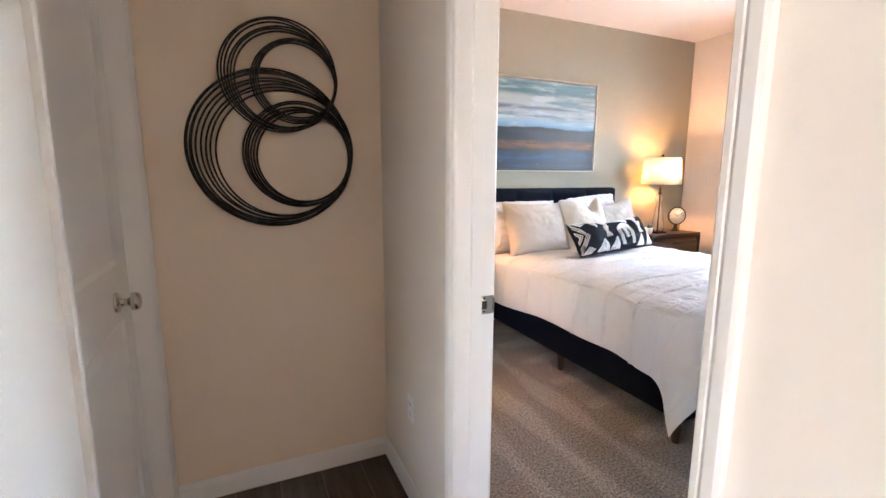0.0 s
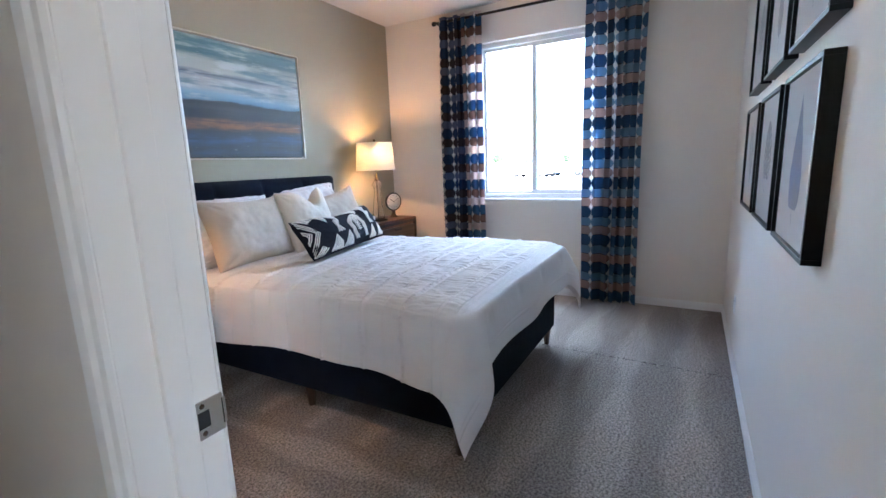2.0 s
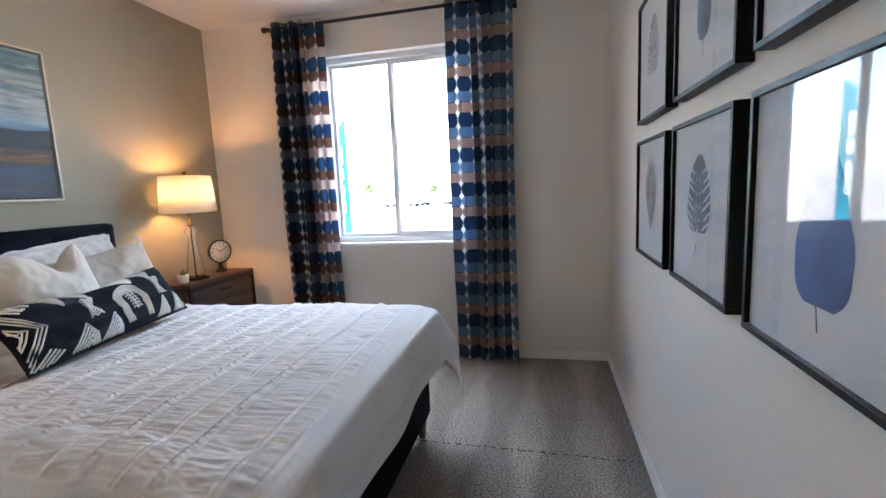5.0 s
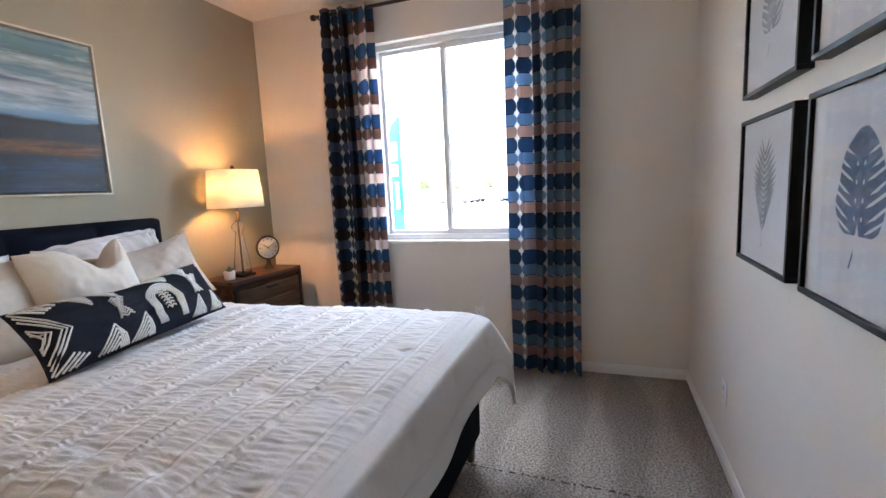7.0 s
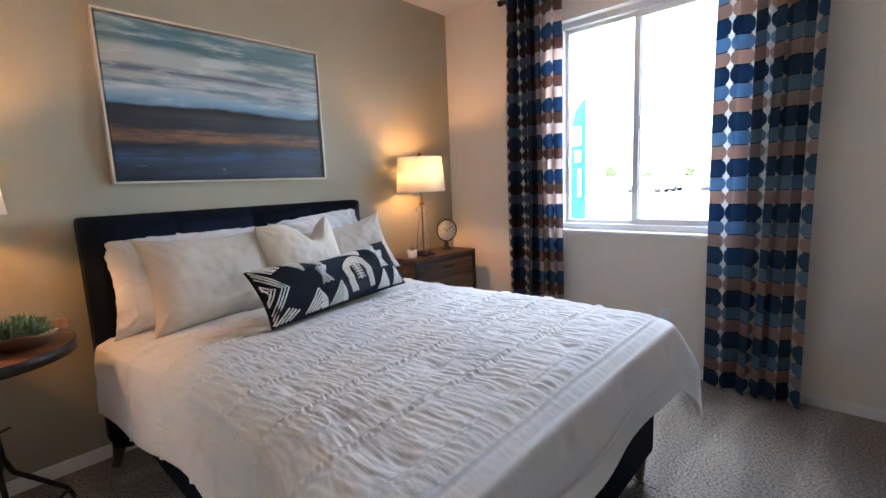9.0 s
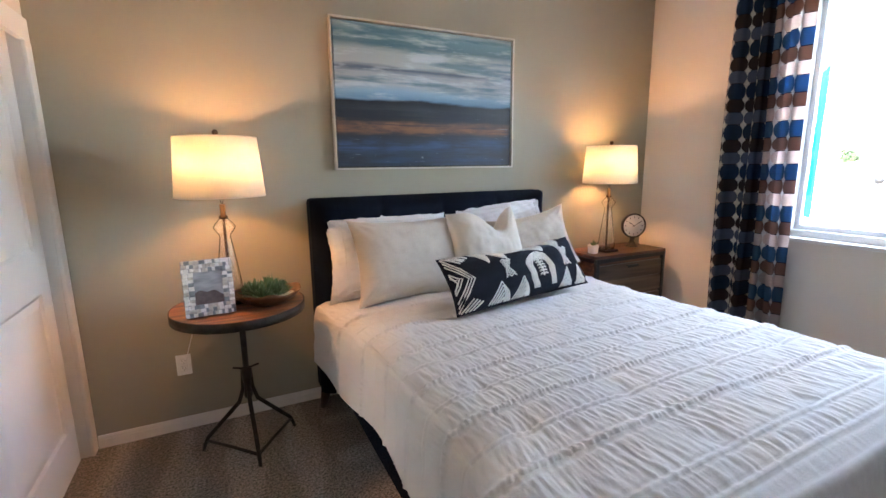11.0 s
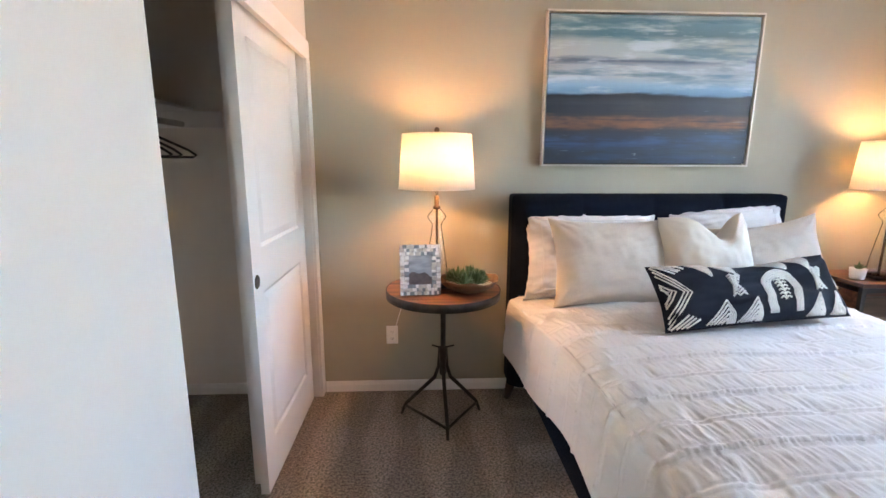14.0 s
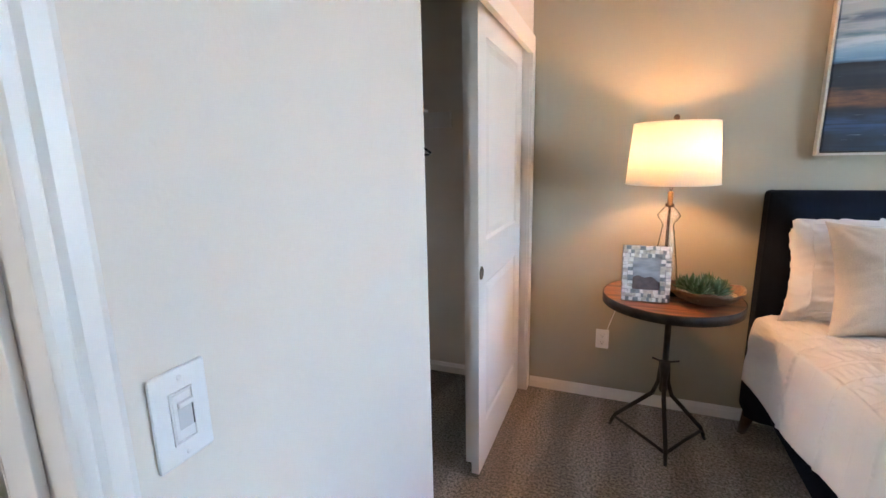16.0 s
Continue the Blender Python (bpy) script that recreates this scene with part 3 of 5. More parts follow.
def casing(name, x, y0, y1, z1, face, w=0.050, t=0.016, sides=(1, 1), parent=None):
    """Moulded casing round an opening in a wall that lies along y; face: +1 faces east, -1 west."""
    prof = [(0.0, 0.0), (0.0, 0.15), (0.10, 0.5), (0.3, 0.62), (0.36, 0.55), (0.5, 0.85), (0.85, 1.0), (1.0, 0.85), (1.0, 0.0)]
    bm = bmesh.new()

    def run(points):
        rings = [[bm.verts.new(p) for p in ring] for ring in points]
        k = len(prof)
        for a, b in zip(rings, rings[1:]):
            for i in range(k):
                bm.faces.new([a[i], a[(i + 1) % k], b[(i + 1) % k], b[i]])
        bm.faces.new(rings[0]), bm.faces.new(rings[-1])

    rings = []
    if sides[0]:
        rings.append([(x + face * (d * t + 0.0005), y0 - u * w, 0) for u, d in prof])
    rings.append([(x + face * (d * t + 0.0005), y0 - u * w * sides[0], z1 + u * w) for u, d in prof])
    rings.append([(x + face * (d * t + 0.0005), y1 + u * w * sides[1], z1 + u * w) for u, d in prof])
    if sides[1]:
        rings.append([(x + face * (d * t + 0.0005), y1 + u * w, 0) for u, d in prof])
    run(rings)
    return part(name, bm, TRIM, parent, label="white moulded door casing", **S)


# bedroom doorway: jambs, stops, strike plate (its leaf is off)
boxes("door_jamb", [((HX1, DY0 - 0.02, 0), (XW, DY0, DZ)), ((HX1, DY1, 0), (XW, DY1 + 0.02, DZ)), ((HX1, DY0 - 0.02, DZ), (XW, DY1 + 0.02, DZ + 0.02)),
                    ((HX1 + 0.045, DY1 - 0.011, 0), (HX1 + 0.082, DY1, DZ - 0.011)), ((HX1 + 0.045, DY0, 0), (HX1 + 0.082, DY0 + 0.011, DZ - 0.011)),
                    ((HX1 + 0.045, DY0, DZ - 0.011), (HX1 + 0.082, DY1, DZ))], TRIM, bevel=0.0015, label="white painted door jamb with stops", **S)
casing("door_casing", HX1, DY0, DY1, DZ, -1)
casing("door_casing", XW, DY0, DY1, DZ, 1)
# closet: side trims, head fascia
boxes("closet_jamb", [((HX1, CY1, 0), (XW, CY1 + 0.02, CZ)), ((XW - 0.012, CY0, CZ - 0.075), (XW + 0.014, YN - 0.001, CZ + 0.02)),
                      ((XW + 0.0005, CY1 - 0.002, 0), (XW + 0.016, YN - 0.001, CZ - 0.0755))], TRIM, bevel=0.003, label="white closet jamb and track fascia", **S)
# hall floor planks
random.seed(4)
PL = []
x = -3.2
row = 0
while x < XW - 0.07:
    w = 0.178
    y = -3.2 - random.random() * 0.9
    while y < HY1:
        y2 = y + 1.22
        lo, hi = max(y, -3.2), min(y2, HY1)
        xr = min(x + w, XW - 0.067)
        if hi > lo + 0.02 and xr > x + 0.01 and (xr > HX0 - 0.02 or lo < 0.9):
            PL.append((x, xr, lo, hi))
        y = y2
    x += w
    row += 1
near = [q for q in PL if q[1] > 0.75 and q[3] > 0.4]
far = [q for q in PL if q not in near]
HALLFLOOR = bpy.data.objects["floor_hall"]
for x0, x1, y0, y1 in near:
    y1 = min(y1, HY1 - 0.014)
    x0 = max(x0, HX0 + 0.014)
    bm = bmesh.new()
    add_box(bm, (x0 + 0.0008, y0 + 0.0008, -0.012), (x1 - 0.0008, y1 - 0.0008, -0.003), 0.0012, 1)
    part("plank", bm, PLANK, HALLFLOOR)
bm = bmesh.new()
for x0, x1, y0, y1 in far:
    add_box(bm, (x0 + 0.0008, y0 + 0.0008, -0.012), (x1 - 0.0008, y1 - 0.0008, -0.003))
part("planks_far", bm, PLANK, HALLFLOOR, kind="stuff")


# a seam in the carpet south of the bed: flat dark dashes paint its shade
bm = bmesh.new()
rnd = random.Random(31)
yy = 1.30
while yy < 2.42:
    ln = rnd.uniform(0.008, 0.035)
    xx = 4.41 + 0.03 * (yy - 1.3) + rnd.uniform(-0.003, 0.003)
    w = rnd.uniform(0.004, 0.009)
    bm.faces.new([bm.verts.new(p) for p in ((xx - w, yy, 0.0015), (xx + w, yy + 0.002, 0.0015), (xx + w * 0.7, yy + ln, 0.0015), (xx - w * 0.8, yy + ln, 0.0015))])
    yy += ln + rnd.uniform(0.002, 0.03)
part("carpet_seam", bm, mat("seam_shadow", (0.05, 0.04, 0.035), 1.0), label="dark uneven seam in the carpet", **S)


# ---- strike plate, outlets, switch ----
st = thing("strike_plate", (1.842, DY1, 0.932), "brushed nickel strike plate on the white door jamb", "strike plate")
boxes("plate", [((-0.022, -0.0025, -0.029), (0.030, -0.0005, -0.013)), ((-0.022, -0.0025, 0.013), (0.030, -0.0005, 0.029)),
                ((-0.022, -0.0025, -0.013), (-0.010, -0.0005, 0.013)), ((0.008, -0.0025, -0.013), (0.030, -0.0005, 0.013)), ((0.028, -0.0025, -0.02), (0.034, 0.006, 0.02))], CHROME, st)
box("latch_hole", (-0.010, -0.001, -0.013), (0.008, -0.0004, 0.013), SLOT, st)
for zz in (-0.021, 0.021):
    lathe("screw", [(0, 0.0012), (0.0035, 0.001), (0.004, 0)], BRONZE, st, seg=12).matrix_local = pose(-0.002, -0.0025, zz, 90)


def outlet(loc, rz, label):
    """Duplex outlet; local -y faces the room."""
    o = thing("wall_outlet", loc, label, "electrical outlet", "wall outlets", rz)
    box("cover", (-0.035, -0.006, -0.057), (0.035, -0.0004, 0.057), PLASTIC, o, 0.003)
    for z in (-0.02, 0.02):
        box("socket", (-0.017, -0.0075, z - 0.014), (0.017, -0.005, z + 0.014), PLASTIC, o, 0.003)
        boxes("slot", [((-0.008, -0.0079, z - 0.002), (-0.006, -0.007, z + 0.007)), ((0.006, -0.0079, z - 0.002), (0.008, -0.007, z + 0.006)),
                       ((-0.002, -0.0079, z - 0.010), (0.002, -0.007, z - 0.006))], SLOT, o)
    return o


outlet((2.299, YN, 0.363), 0, "white duplex outlet on the greige wall under the round table")
outlet((XE, 2.665, 0.372), -90, "white duplex outlet on the wall under the window")
outlet((4.79, YS, 0.337), 180, "white duplex outlet low on the wall of framed prints")
outlet((2.765, YS, 0.345), 180, "white duplex outlet on the bedroom wall near the door")
outlet((HX1, 2.555, 0.405), -90, "white duplex outlet on the hall wall")

sw = thing("dimmer_switch", (XW, 2.266, 1.100), "white rocker dimmer switch beside the bedroom door", "light switch", rz=90)
box("cover", (-0.037, -0.007, -0.060), (0.037, -0.0004, 0.060), PLASTIC, sw, 0.004)
boxes("bezel", [((-0.0165, -0.0095, -0.031), (-0.0145, -0.006, 0.033)), ((0.0125, -0.0095, -0.031), (0.0145, -0.006, 0.033)),
                ((-0.0165, -0.0095, 0.031), (0.0145, -0.006, 0.033)), ((-0.0165, -0.0095, -0.033), (0.0145, -0.006, -0.031))], PLASTIC, sw)
box("paddle", (-0.0135, -0.0090, -0.030), (0.0115, -0.006, 0.030), PLASTIC, sw, 0.0008)
# not sunk: a greyer flat patch paints the shade of the recess
box("recess", (-0.0085, -0.0094, -0.016), (0.0105, -0.0091, 0.013), mat("recess_shade_grey", (0.62, 0.62, 0.63), 0.4), sw)
box("slider", (-0.0095, -0.0145, 0.013), (0.0115, -0.0092, 0.0205), PLASTIC, sw, 0.002)
box("gap", (0.0100, -0.0097, -0.016), (0.0115, -0.0092, 0.012), SLOT, sw)
for zz in (-0.048, 0.048):
    lathe("screw", [(0, 0.0012), (0.003, 0.001), (0.0035, 0)], PLASTIC, sw, seg=12).matrix_local = pose(0, -0.007, zz, 90)


# ---- panel doors ----
def panel_leaf(w, h, t, top, parent, name="leaf", lock=0.95):
    """Two-panel moulded leaf: x 0..w, z 0..h, y -t..0 with both faces panelled."""
    bm = bmesh.new()
    add_box(bm, (0, -t + 0.008, 0), (w, -0.008, h))
    m, mid = 0.11, 0.20
    lo_z0, lo_z1, up_z0, up_z1 = 0.20, lock - 0.09, lock + 0.09, h - 0.12
    for y0, y1 in ((-0.008, 0.0), (-t, -t + 0.008)):
        for a, b, c, d in ((0, m, 0, h), (w - m, w, 0, h), (m, w - m, 0, lo_z0), (m, w - m, lo_z1, up_z0), (m, w - m, up_z1, h)):
            add_box(bm, (a, y0, c), (b, y1, d))
        for z0, z1 in ((lo_z0, lo_z1), (up_z0, up_z1)):
            g = 0.03
            face = 0.0 if y1 == 0.0 else -t
            back = -0.008 if y1 == 0.0 else -t + 0.008
            o = [(m, z0), (w - m, z0), (w - m, z1), (m, z1)]
            i1 = [(m + g * 0.5, z0 + g * 0.5), (w - m - g * 0.5, z0 + g * 0.5), (w - m - g * 0.5, z1 - g * 0.5), (m + g * 0.5, z1 - g * 0.5)]
            i2 = [(m + g * 1.6, z0 + g * 1.6), (w - m - g * 1.6, z0 + g * 1.6), (w - m - g * 1.6, z1 - g * 1.6), (m + g * 1.6, z1 - g * 1.6)]
            top_y = face + (back - face) * 0.25
            va = [bm.verts.new((a, back + (face - back) * 0.95, b)) for a, b in o]
            vb = [bm.verts.new((a, back + (face - back) * 0.05, b)) for a, b in i1]
            vc = [bm.verts.new((a, top_y, b)) for a, b in i2]
            for p, q in ((va, vb), (vb, vc)):
                for k in range(4):
                    bm.faces.new([p[k], p[(k + 1) % 4], q[(k + 1) % 4], q[k]])
            bm.faces.new(vc)
    return part(name, bm, DOORP, parent)


cd = thing("closet_sliding_door", (1.800, 3.607, 0.012), "white two-panel sliding closet door with a round recessed pull, half open", "door", rz=90)
panel_leaf(0.79, 1.955, 0.035, 0, cd)
bm = bmesh.new()
add_lathe(bm, [(0.0, -0.004), (0.017, -0.004), (0.020, 0.0), (0.026, 0.002), (0.028, 0.0)], 28)
part("pull", bm, CHROME, cd, "satin nickel flush pull", smooth=True).matrix_local = pose(0.040, -0.0352, 0.915, 90)
bm = bmesh.new()
add_lathe(bm, [(0.0, 0.0015), (0.021, 0.0015), (0.021, -0.003), (0.0, -0.003)], 24)
part("pull_cup", bm, BRONZE, cd, "dark recessed cup of the pull").matrix_local = pose(0.040, -0.0356, 0.915, 90)
cd2 = thing("closet_sliding_door", (1.752, 3.672, 0.012), "white two-panel sliding closet door behind the first", "door", rz=90)
panel_leaf(0.745, 1.955, 0.033, 0, cd2)

# hall door, closed, with casing and knob
boxes("hall_door_jamb", [((HX0 - T, HD0 - 0.02, 0), (HX0, HD0, DZ)), ((HX0 - T, HD1, 0), (HX0, HD1 + 0.02, DZ)), ((HX0 - T, HD0 - 0.02, DZ), (HX0, HD1 + 0.02, DZ + 0.02))], TRIM, bevel=0.0015, **S)
casing("hall_door_casing", HX0, HD0, HD1, DZ, 1)
hd = thing("hall_door", (0.765, HD0 + 0.003, 0.01), "white two-panel hall door, closed, with a nickel knob", "door", rz=90)
panel_leaf(HD1 - HD0 - 0.006, DZ - 0.015, 0.035, 0, hd)
kn = lathe("knob", [(0.0, 0.0), (0.032, 0.0), (0.032, 0.004), (0.027, 0.009), (0.013, 0.012), (0.011, 0.030), (0.016, 0.036), (0.026, 0.042), (0.029, 0.052), (0.025, 0.062), (0.012, 0.067), (0.0, 0.068)], CHROME, hd, label="satin nickel round knob")
kn.matrix_local = pose(HD1 - HD0 - 0.19, -0.035, 0.93, 90)
box("wall_behind_hall_door", (HX0 - T - 0.05, HD0 - 0.02, -0.1), (HX0 - T - 0.002, HD1 + 0.02, ZC), WALL, **S)

# ---- window ----
wt = thing("window_1", (XE, (WY0 + WY1) / 2, WZ0), "white vinyl two-pane sliding window, closed", "window", kind="structure")
hw = (WY1 - WY0) / 2
hh = WZ1 - WZ0
fx0, fx1 = 0.075, 0.13


def ring_boxes(x0, x1, ya, yb, za, zb, w):
    return [((x0, ya, za), (x1, yb, za + w)), ((x0, ya, zb - w), (x1, yb, zb)), ((x0, ya, za + w), (x1, ya + w, zb - w)), ((x0, yb - w, za + w), (x1, yb, zb - w))]


boxes("window_frame", ring_boxes(0.06, fx1, -hw, hw, 0.02, hh, 0.042), VINYL, wt, 0.003)
boxes("sash", ring_boxes(0.084, 0.112, -hw + 0.0425, 0.026, 0.0625, hh - 0.0425, 0.040), VINYL, wt, 0.003)
boxes("sash", ring_boxes(0.098, 0.126, -0.024, hw - 0.0425, 0.0625, hh - 0.0425, 0.028), VINYL, wt, 0.003)
for ya, yb, px in ((-hw + 0.07, -0.012, 0.098), (0.0, hw - 0.058, 0.112)):
    g = box("pane", (px - 0.002, ya, 0.09), (px + 0.002, yb, hh - 0.07), PANE, wt)
    g.visible_shadow = False
box("latch", (0.074, -0.03, hh * 0.47), (0.086, -0.005, hh * 0.53), VINYL, wt, 0.003)
box("window_sill", (-0.012, -hw - 0.0, -0.004), (0.14, hw + 0.0, 0.019), TRIM, wt, 0.004)

# ---- curtain rod and curtains ----
rod = thing("curtain_rod", (5.60, 2.86, 2.632), "black metal curtain rod with end caps and brackets above the window", "curtain rod")
tube("rod", [(0, -0.985, 0), (0, 0.985, 0)], 0.0125, RODM, rod, 14)
for s in (-1, 1):
    tube("end_cap", [(0, s * 0.975, 0), (0, s * 1.005, 0)], 0.021, RODM, rod, 16)
    tube("bracket", [(0, s * 0.95, -0.012), (0.05, s * 0.95, -0.012), (0.098, s * 0.95, -0.012)], 0.007, RODM, rod, 8)
    box("bracket_plate", (0.092, s * 0.95 - 0.014, -0.045), (0.0995, s * 0.95 + 0.014, 0.02), RODM, rod, 0.001)


def curtain(yc, width, seed, label):
    c = thing("curtain", (5.60, yc, 0.02), label, "curtain", "curtains beside the window")
    H = 2.648
    folds = 4.1
    cloth = 1.0
    side = -1 if seed == 1 else 1        # which way the window lies

    def fn(u, v):
        q = u if side > 0 else 1 - u       # 1 at the window's side
        wq = q ** 1.35 * 0.35 + q * 0.65 + 0.03 * math.sin(2 * math.pi * q)
        k = q ** 0.9 * folds + 0.28 * math.sin(5.1 * q + 2.0 * seed) + 0.05 * math.sin(3.0 * v + 7 * q)
        calm = 1 - 0.55 * q ** 3
        amp = (0.044 + 0.010 * math.sin(2.6 * v + seed) + 0.012 * math.sin(11 * q + seed)) * calm * (1 - 0.25 * v)
        ph = 0.22 * math.sin(2.2 * v + seed * 2)
        x = amp * math.sin(2 * math.pi * k + ph) + 0.006 * math.sin(9 * u + 4 * v)
        spread = 1.0 + 0.04 * (1 - v) * math.sin(seed)
        y = side * ((wq - 0.5) * width * spread + 0.04 * (1 - v) * (1 - q) * (1 if side < 0 else 0.4)) + 0.014 * calm * math.sin(4 * math.pi * k + 1.1 + 2 * ph) + 0.012 * math.sin(3.1 * v + 6 * q)
        return (x, y, v * H)

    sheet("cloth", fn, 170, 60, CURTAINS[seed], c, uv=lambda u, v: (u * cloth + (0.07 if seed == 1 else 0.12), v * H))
    ob = c.children[0]
    ob.modifiers.new("thick", "SOLIDIFY").thickness = 0.0012
    return c


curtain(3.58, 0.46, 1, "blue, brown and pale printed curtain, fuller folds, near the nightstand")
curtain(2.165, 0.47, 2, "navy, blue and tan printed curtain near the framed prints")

# ---- the bed ----
BX0, BX1, BY0, BY1 = 2.975, 4.52, 2.31, 4.33
bed = thing("bed", ((BX0 + BX1) / 2, BY1, 0), "navy upholstered queen bed with a channelled headboard and brown wooden legs", "bed")
bw = (BX1 - BX0) / 2
# rails (open box with upholstered sides), set in from the ends of the headboard
RW, RE, RS = 3.070 - (BX0 + BX1) / 2, 4.505 - (BX0 + BX1) / 2, 2.345 - BY1
box("foot_rail", (RW, RS, 0.13), (RE, RS + 0.06, 0.37), NAVY, bed, 0.022, seg=4)
for x0, x1 in ((RW, RW + 0.05), (RE - 0.05, RE)):
    box("side_rail", (x0, RS + 0.0605, 0.13), (x1, -0.02, 0.37), NAVY, bed, 0.012)
box("slat_base", (RW + 0.051, RS + 0.061, 0.16), (RE - 0.051, -0.02, 0.188), NAVY, bed)
for lx, ly in ((RW + 0.03, RS + 0.05), (RE - 0.03, RS + 0.05), (RW + 0.06, -1.0), (RE - 0.06, -1.0)):
    bm = bmesh.new()
    add_lathe(bm, [(0.0, 0), (0.018, 0), (0.030, 0.13), (0.0, 0.13)], 20)
    part("leg", bm, DARKLEG, bed, smooth=False).matrix_local = pose(lx, ly, 0)
for sx in (-1, 1):
    bm = bmesh.new()
    add_tube(bm, [(sx * (bw - 0.045), 0.045, 0.16), (sx * (bw - 0.030), 0.045, 0.08), (sx * (bw - 0.012), 0.045, 0.0)], [0.034, 0.027, 0.018], 14)
    part("headboard_leg", bm, DARKLEG, bed, smooth=True)


def hb_fn(side):
    def fn(u, v):
        x = (u - 0.5) * 2 * bw
        k = u * 4
        f = k - math.floor(k)
        seam = 1 - math.exp(-min(f, 1 - f) * 18) if 0.02 < u < 0.98 else 1.0
        edge = min(1.0, min(u, 1 - u) * 28, (1 - v) * 22)
        puff = 0.030 * seam * (0.6 + 0.4 * math.sin(math.pi * f))
        z = 0.12 + v * 1.105
        corner = 0.012 * (1 - min(1, min(u, 1 - u) * 40))
        return (x, -0.002 - 0.035 * math.sqrt(edge) - puff * edge, z - corner * v)
    return fn


sheet("headboard", hb_fn(0), 120, 60, NAVY, bed)
box("headboard_core", (-bw, -0.012, 0.12), (bw, 0.115, 1.222), NAVY, bed, 0.02)

# mattress under the duvet
box("mattress", (3.135, 2.42, 0.19), (4.44, BY1 - 0.05, 0.60), mat("mattress_ticking", (0.7, 0.69, 0.66), 0.9, bump=0.2, bump_scale=100), None, 0.04, "white mattress on the navy bed frame", category="mattress")

# duvet: a flat cloth laid over the bed, hanging at both sides and the foot, with a long corner
TOPZ = 0.70
DX0, DX1, DY = 2.985, 4.580, 2.300


def ease(x, a, b):
    t = min(1.0, max(0.0, (x - a) / (b - a)))
    return t * t * (3 - 2 * t)


OV_W, OV_E, OV_S = 0.34, 0.26, 0.285
RIDGES = [2.35, 2.43, 2.60, 2.725, 2.85, 2.975, 3.10, 3.225, 3.35, 3.475, 3.60, 3.73, 3.86, 3.98]
FRILL = {2.60, 2.85, 3.10, 3.35, 3.60, 3.86}


def duvet_fn(u, v):
    W, L = DX1 - DX0, BY1 - DY - 0.04
    sx = -OV_W + u * (W + OV_W + OV_E)
    sy = -OV_S + v * (L + OV_S)
    hemn = noise.noise(Vector((sx * 2.3, sy * 2.3, 3)))
    RC = 0.14
    ix, iy = min(max(sx, RC), W - RC), max(sy, RC)
    du, dv = sx - ix, sy - iy
    q0 = math.hypot(du, dv)
    d = max(0.0, q0 - RC)
    cx, cy = (ix + du / q0 * RC, iy + dv / q0 * RC) if d > 0 else (sx, sy)
    yy = DY + sy
    # relief: gathers run along the bed between the ridges that run across it
    i = sum(1 for r in RIDGES if yy > r)
    a = RIDGES[i - 1] if i > 0 else RIDGES[0] - 0.25
    b = RIDGES[i] if i < len(RIDGES) else RIDGES[-1] + 0.3
    tt = (yy - a) / (b - a)
    gather = (1 - tt ** 4) * (1 - (1 - tt) ** 4) if 0 <= tt <= 1 else 0
    s = sx + 0.12 * yy + 0.020 * noise.noise(Vector((sx * 5, yy * 5, 2)))
    n1 = noise.noise(Vector((s * 70, yy * 11, 3.3)))
    n2 = noise.noise(Vector((s * 135, yy * 17, 5.1)))
    amt = 1.0 if i >= 2 else (0.25 if i < 1 else 0.9)
    if d > 0:
        amt *= math.exp(-d / 0.10) * 0.8 + 0.12
    rel = (0.3 + 0.7 * gather) * amt * (0.0056 * n1 + 0.0054 * n2)
    for r in (a, b):
        q = abs(yy - r)
        if q < 0.04:
            if r in FRILL:
                rel += 0.0045 * math.exp(-(q / 0.010) ** 2) * (1 + 1.1 * noise.noise(Vector((sx * 95, yy * 20, 1))))
                rel -= 0.0025 * math.exp(-((q - 0.022) / 0.007) ** 2)
            else:
                rel += 0.0028 * math.exp(-(q / 0.005) ** 2) - 0.003 * math.exp(-((q - 0.011) / 0.005) ** 2)
    tuftx, tufty = (sx / 0.39) % 1 - 0.5, (yy / 0.26) % 1 - 0.5
    rel -= 0.010 * math.exp(-((tuftx * 0.39) ** 2 + (tufty * 0.26) ** 2) / 0.0011)
    rel += 0.012 * noise.noise(Vector((sx * 3.0, sy * 3.0, 8)))
    R = 0.14
    top = TOPZ - 0.02 + 0.045 * (1 - v) ** 0.7 + 0.022 * math.sin(math.pi * min(1, max(0, sx / W)))
    edge = (RC - q0 if q0 > 0 else min(sx, W - sx, sy)) if d == 0 else 0
    # the side by the door hangs nearly straight, drawn in along its middle
    tuck = 0.075 * ease(yy, 2.48, 2.85) * (1 - ease(yy, 3.45, 4.2)) * (1 - ease(sx, -0.05, 0.55))
    top += 0.020 * ease(sx, W * 0.55, W)
    # soften the shoulder: the top starts to fall a little before the edge
    if d == 0:
        f = max(0.0, 1 - edge / R)
        return (DX0 + cx + tuck, DY + cy, top - 0.035 * f ** 2.2 + rel)
    nx, ny = du / q0, dv / q0
    hang = d
    out = 0.028 * (1 - math.exp(-hang / 0.04)) + 0.05 * hang
    corner = 4 * abs(nx * ny) ** 1.0
    fold = 0.0
    ang = math.atan2(abs(dv), abs(du) + 1e-9)
    if corner > 0.02:
        fold = 0.035 * math.sin(ang * 6) * hang * 2
        out += 0.02 * corner * hang
    along = cx if abs(ny) > abs(nx) else cy
    out += 0.012 * math.sin(along * 9 + 1.3) * min(1, hang / 0.25) + 0.008 * hemn * hang * 4
    out += rel * 0.7
    drop = hang * 0.985
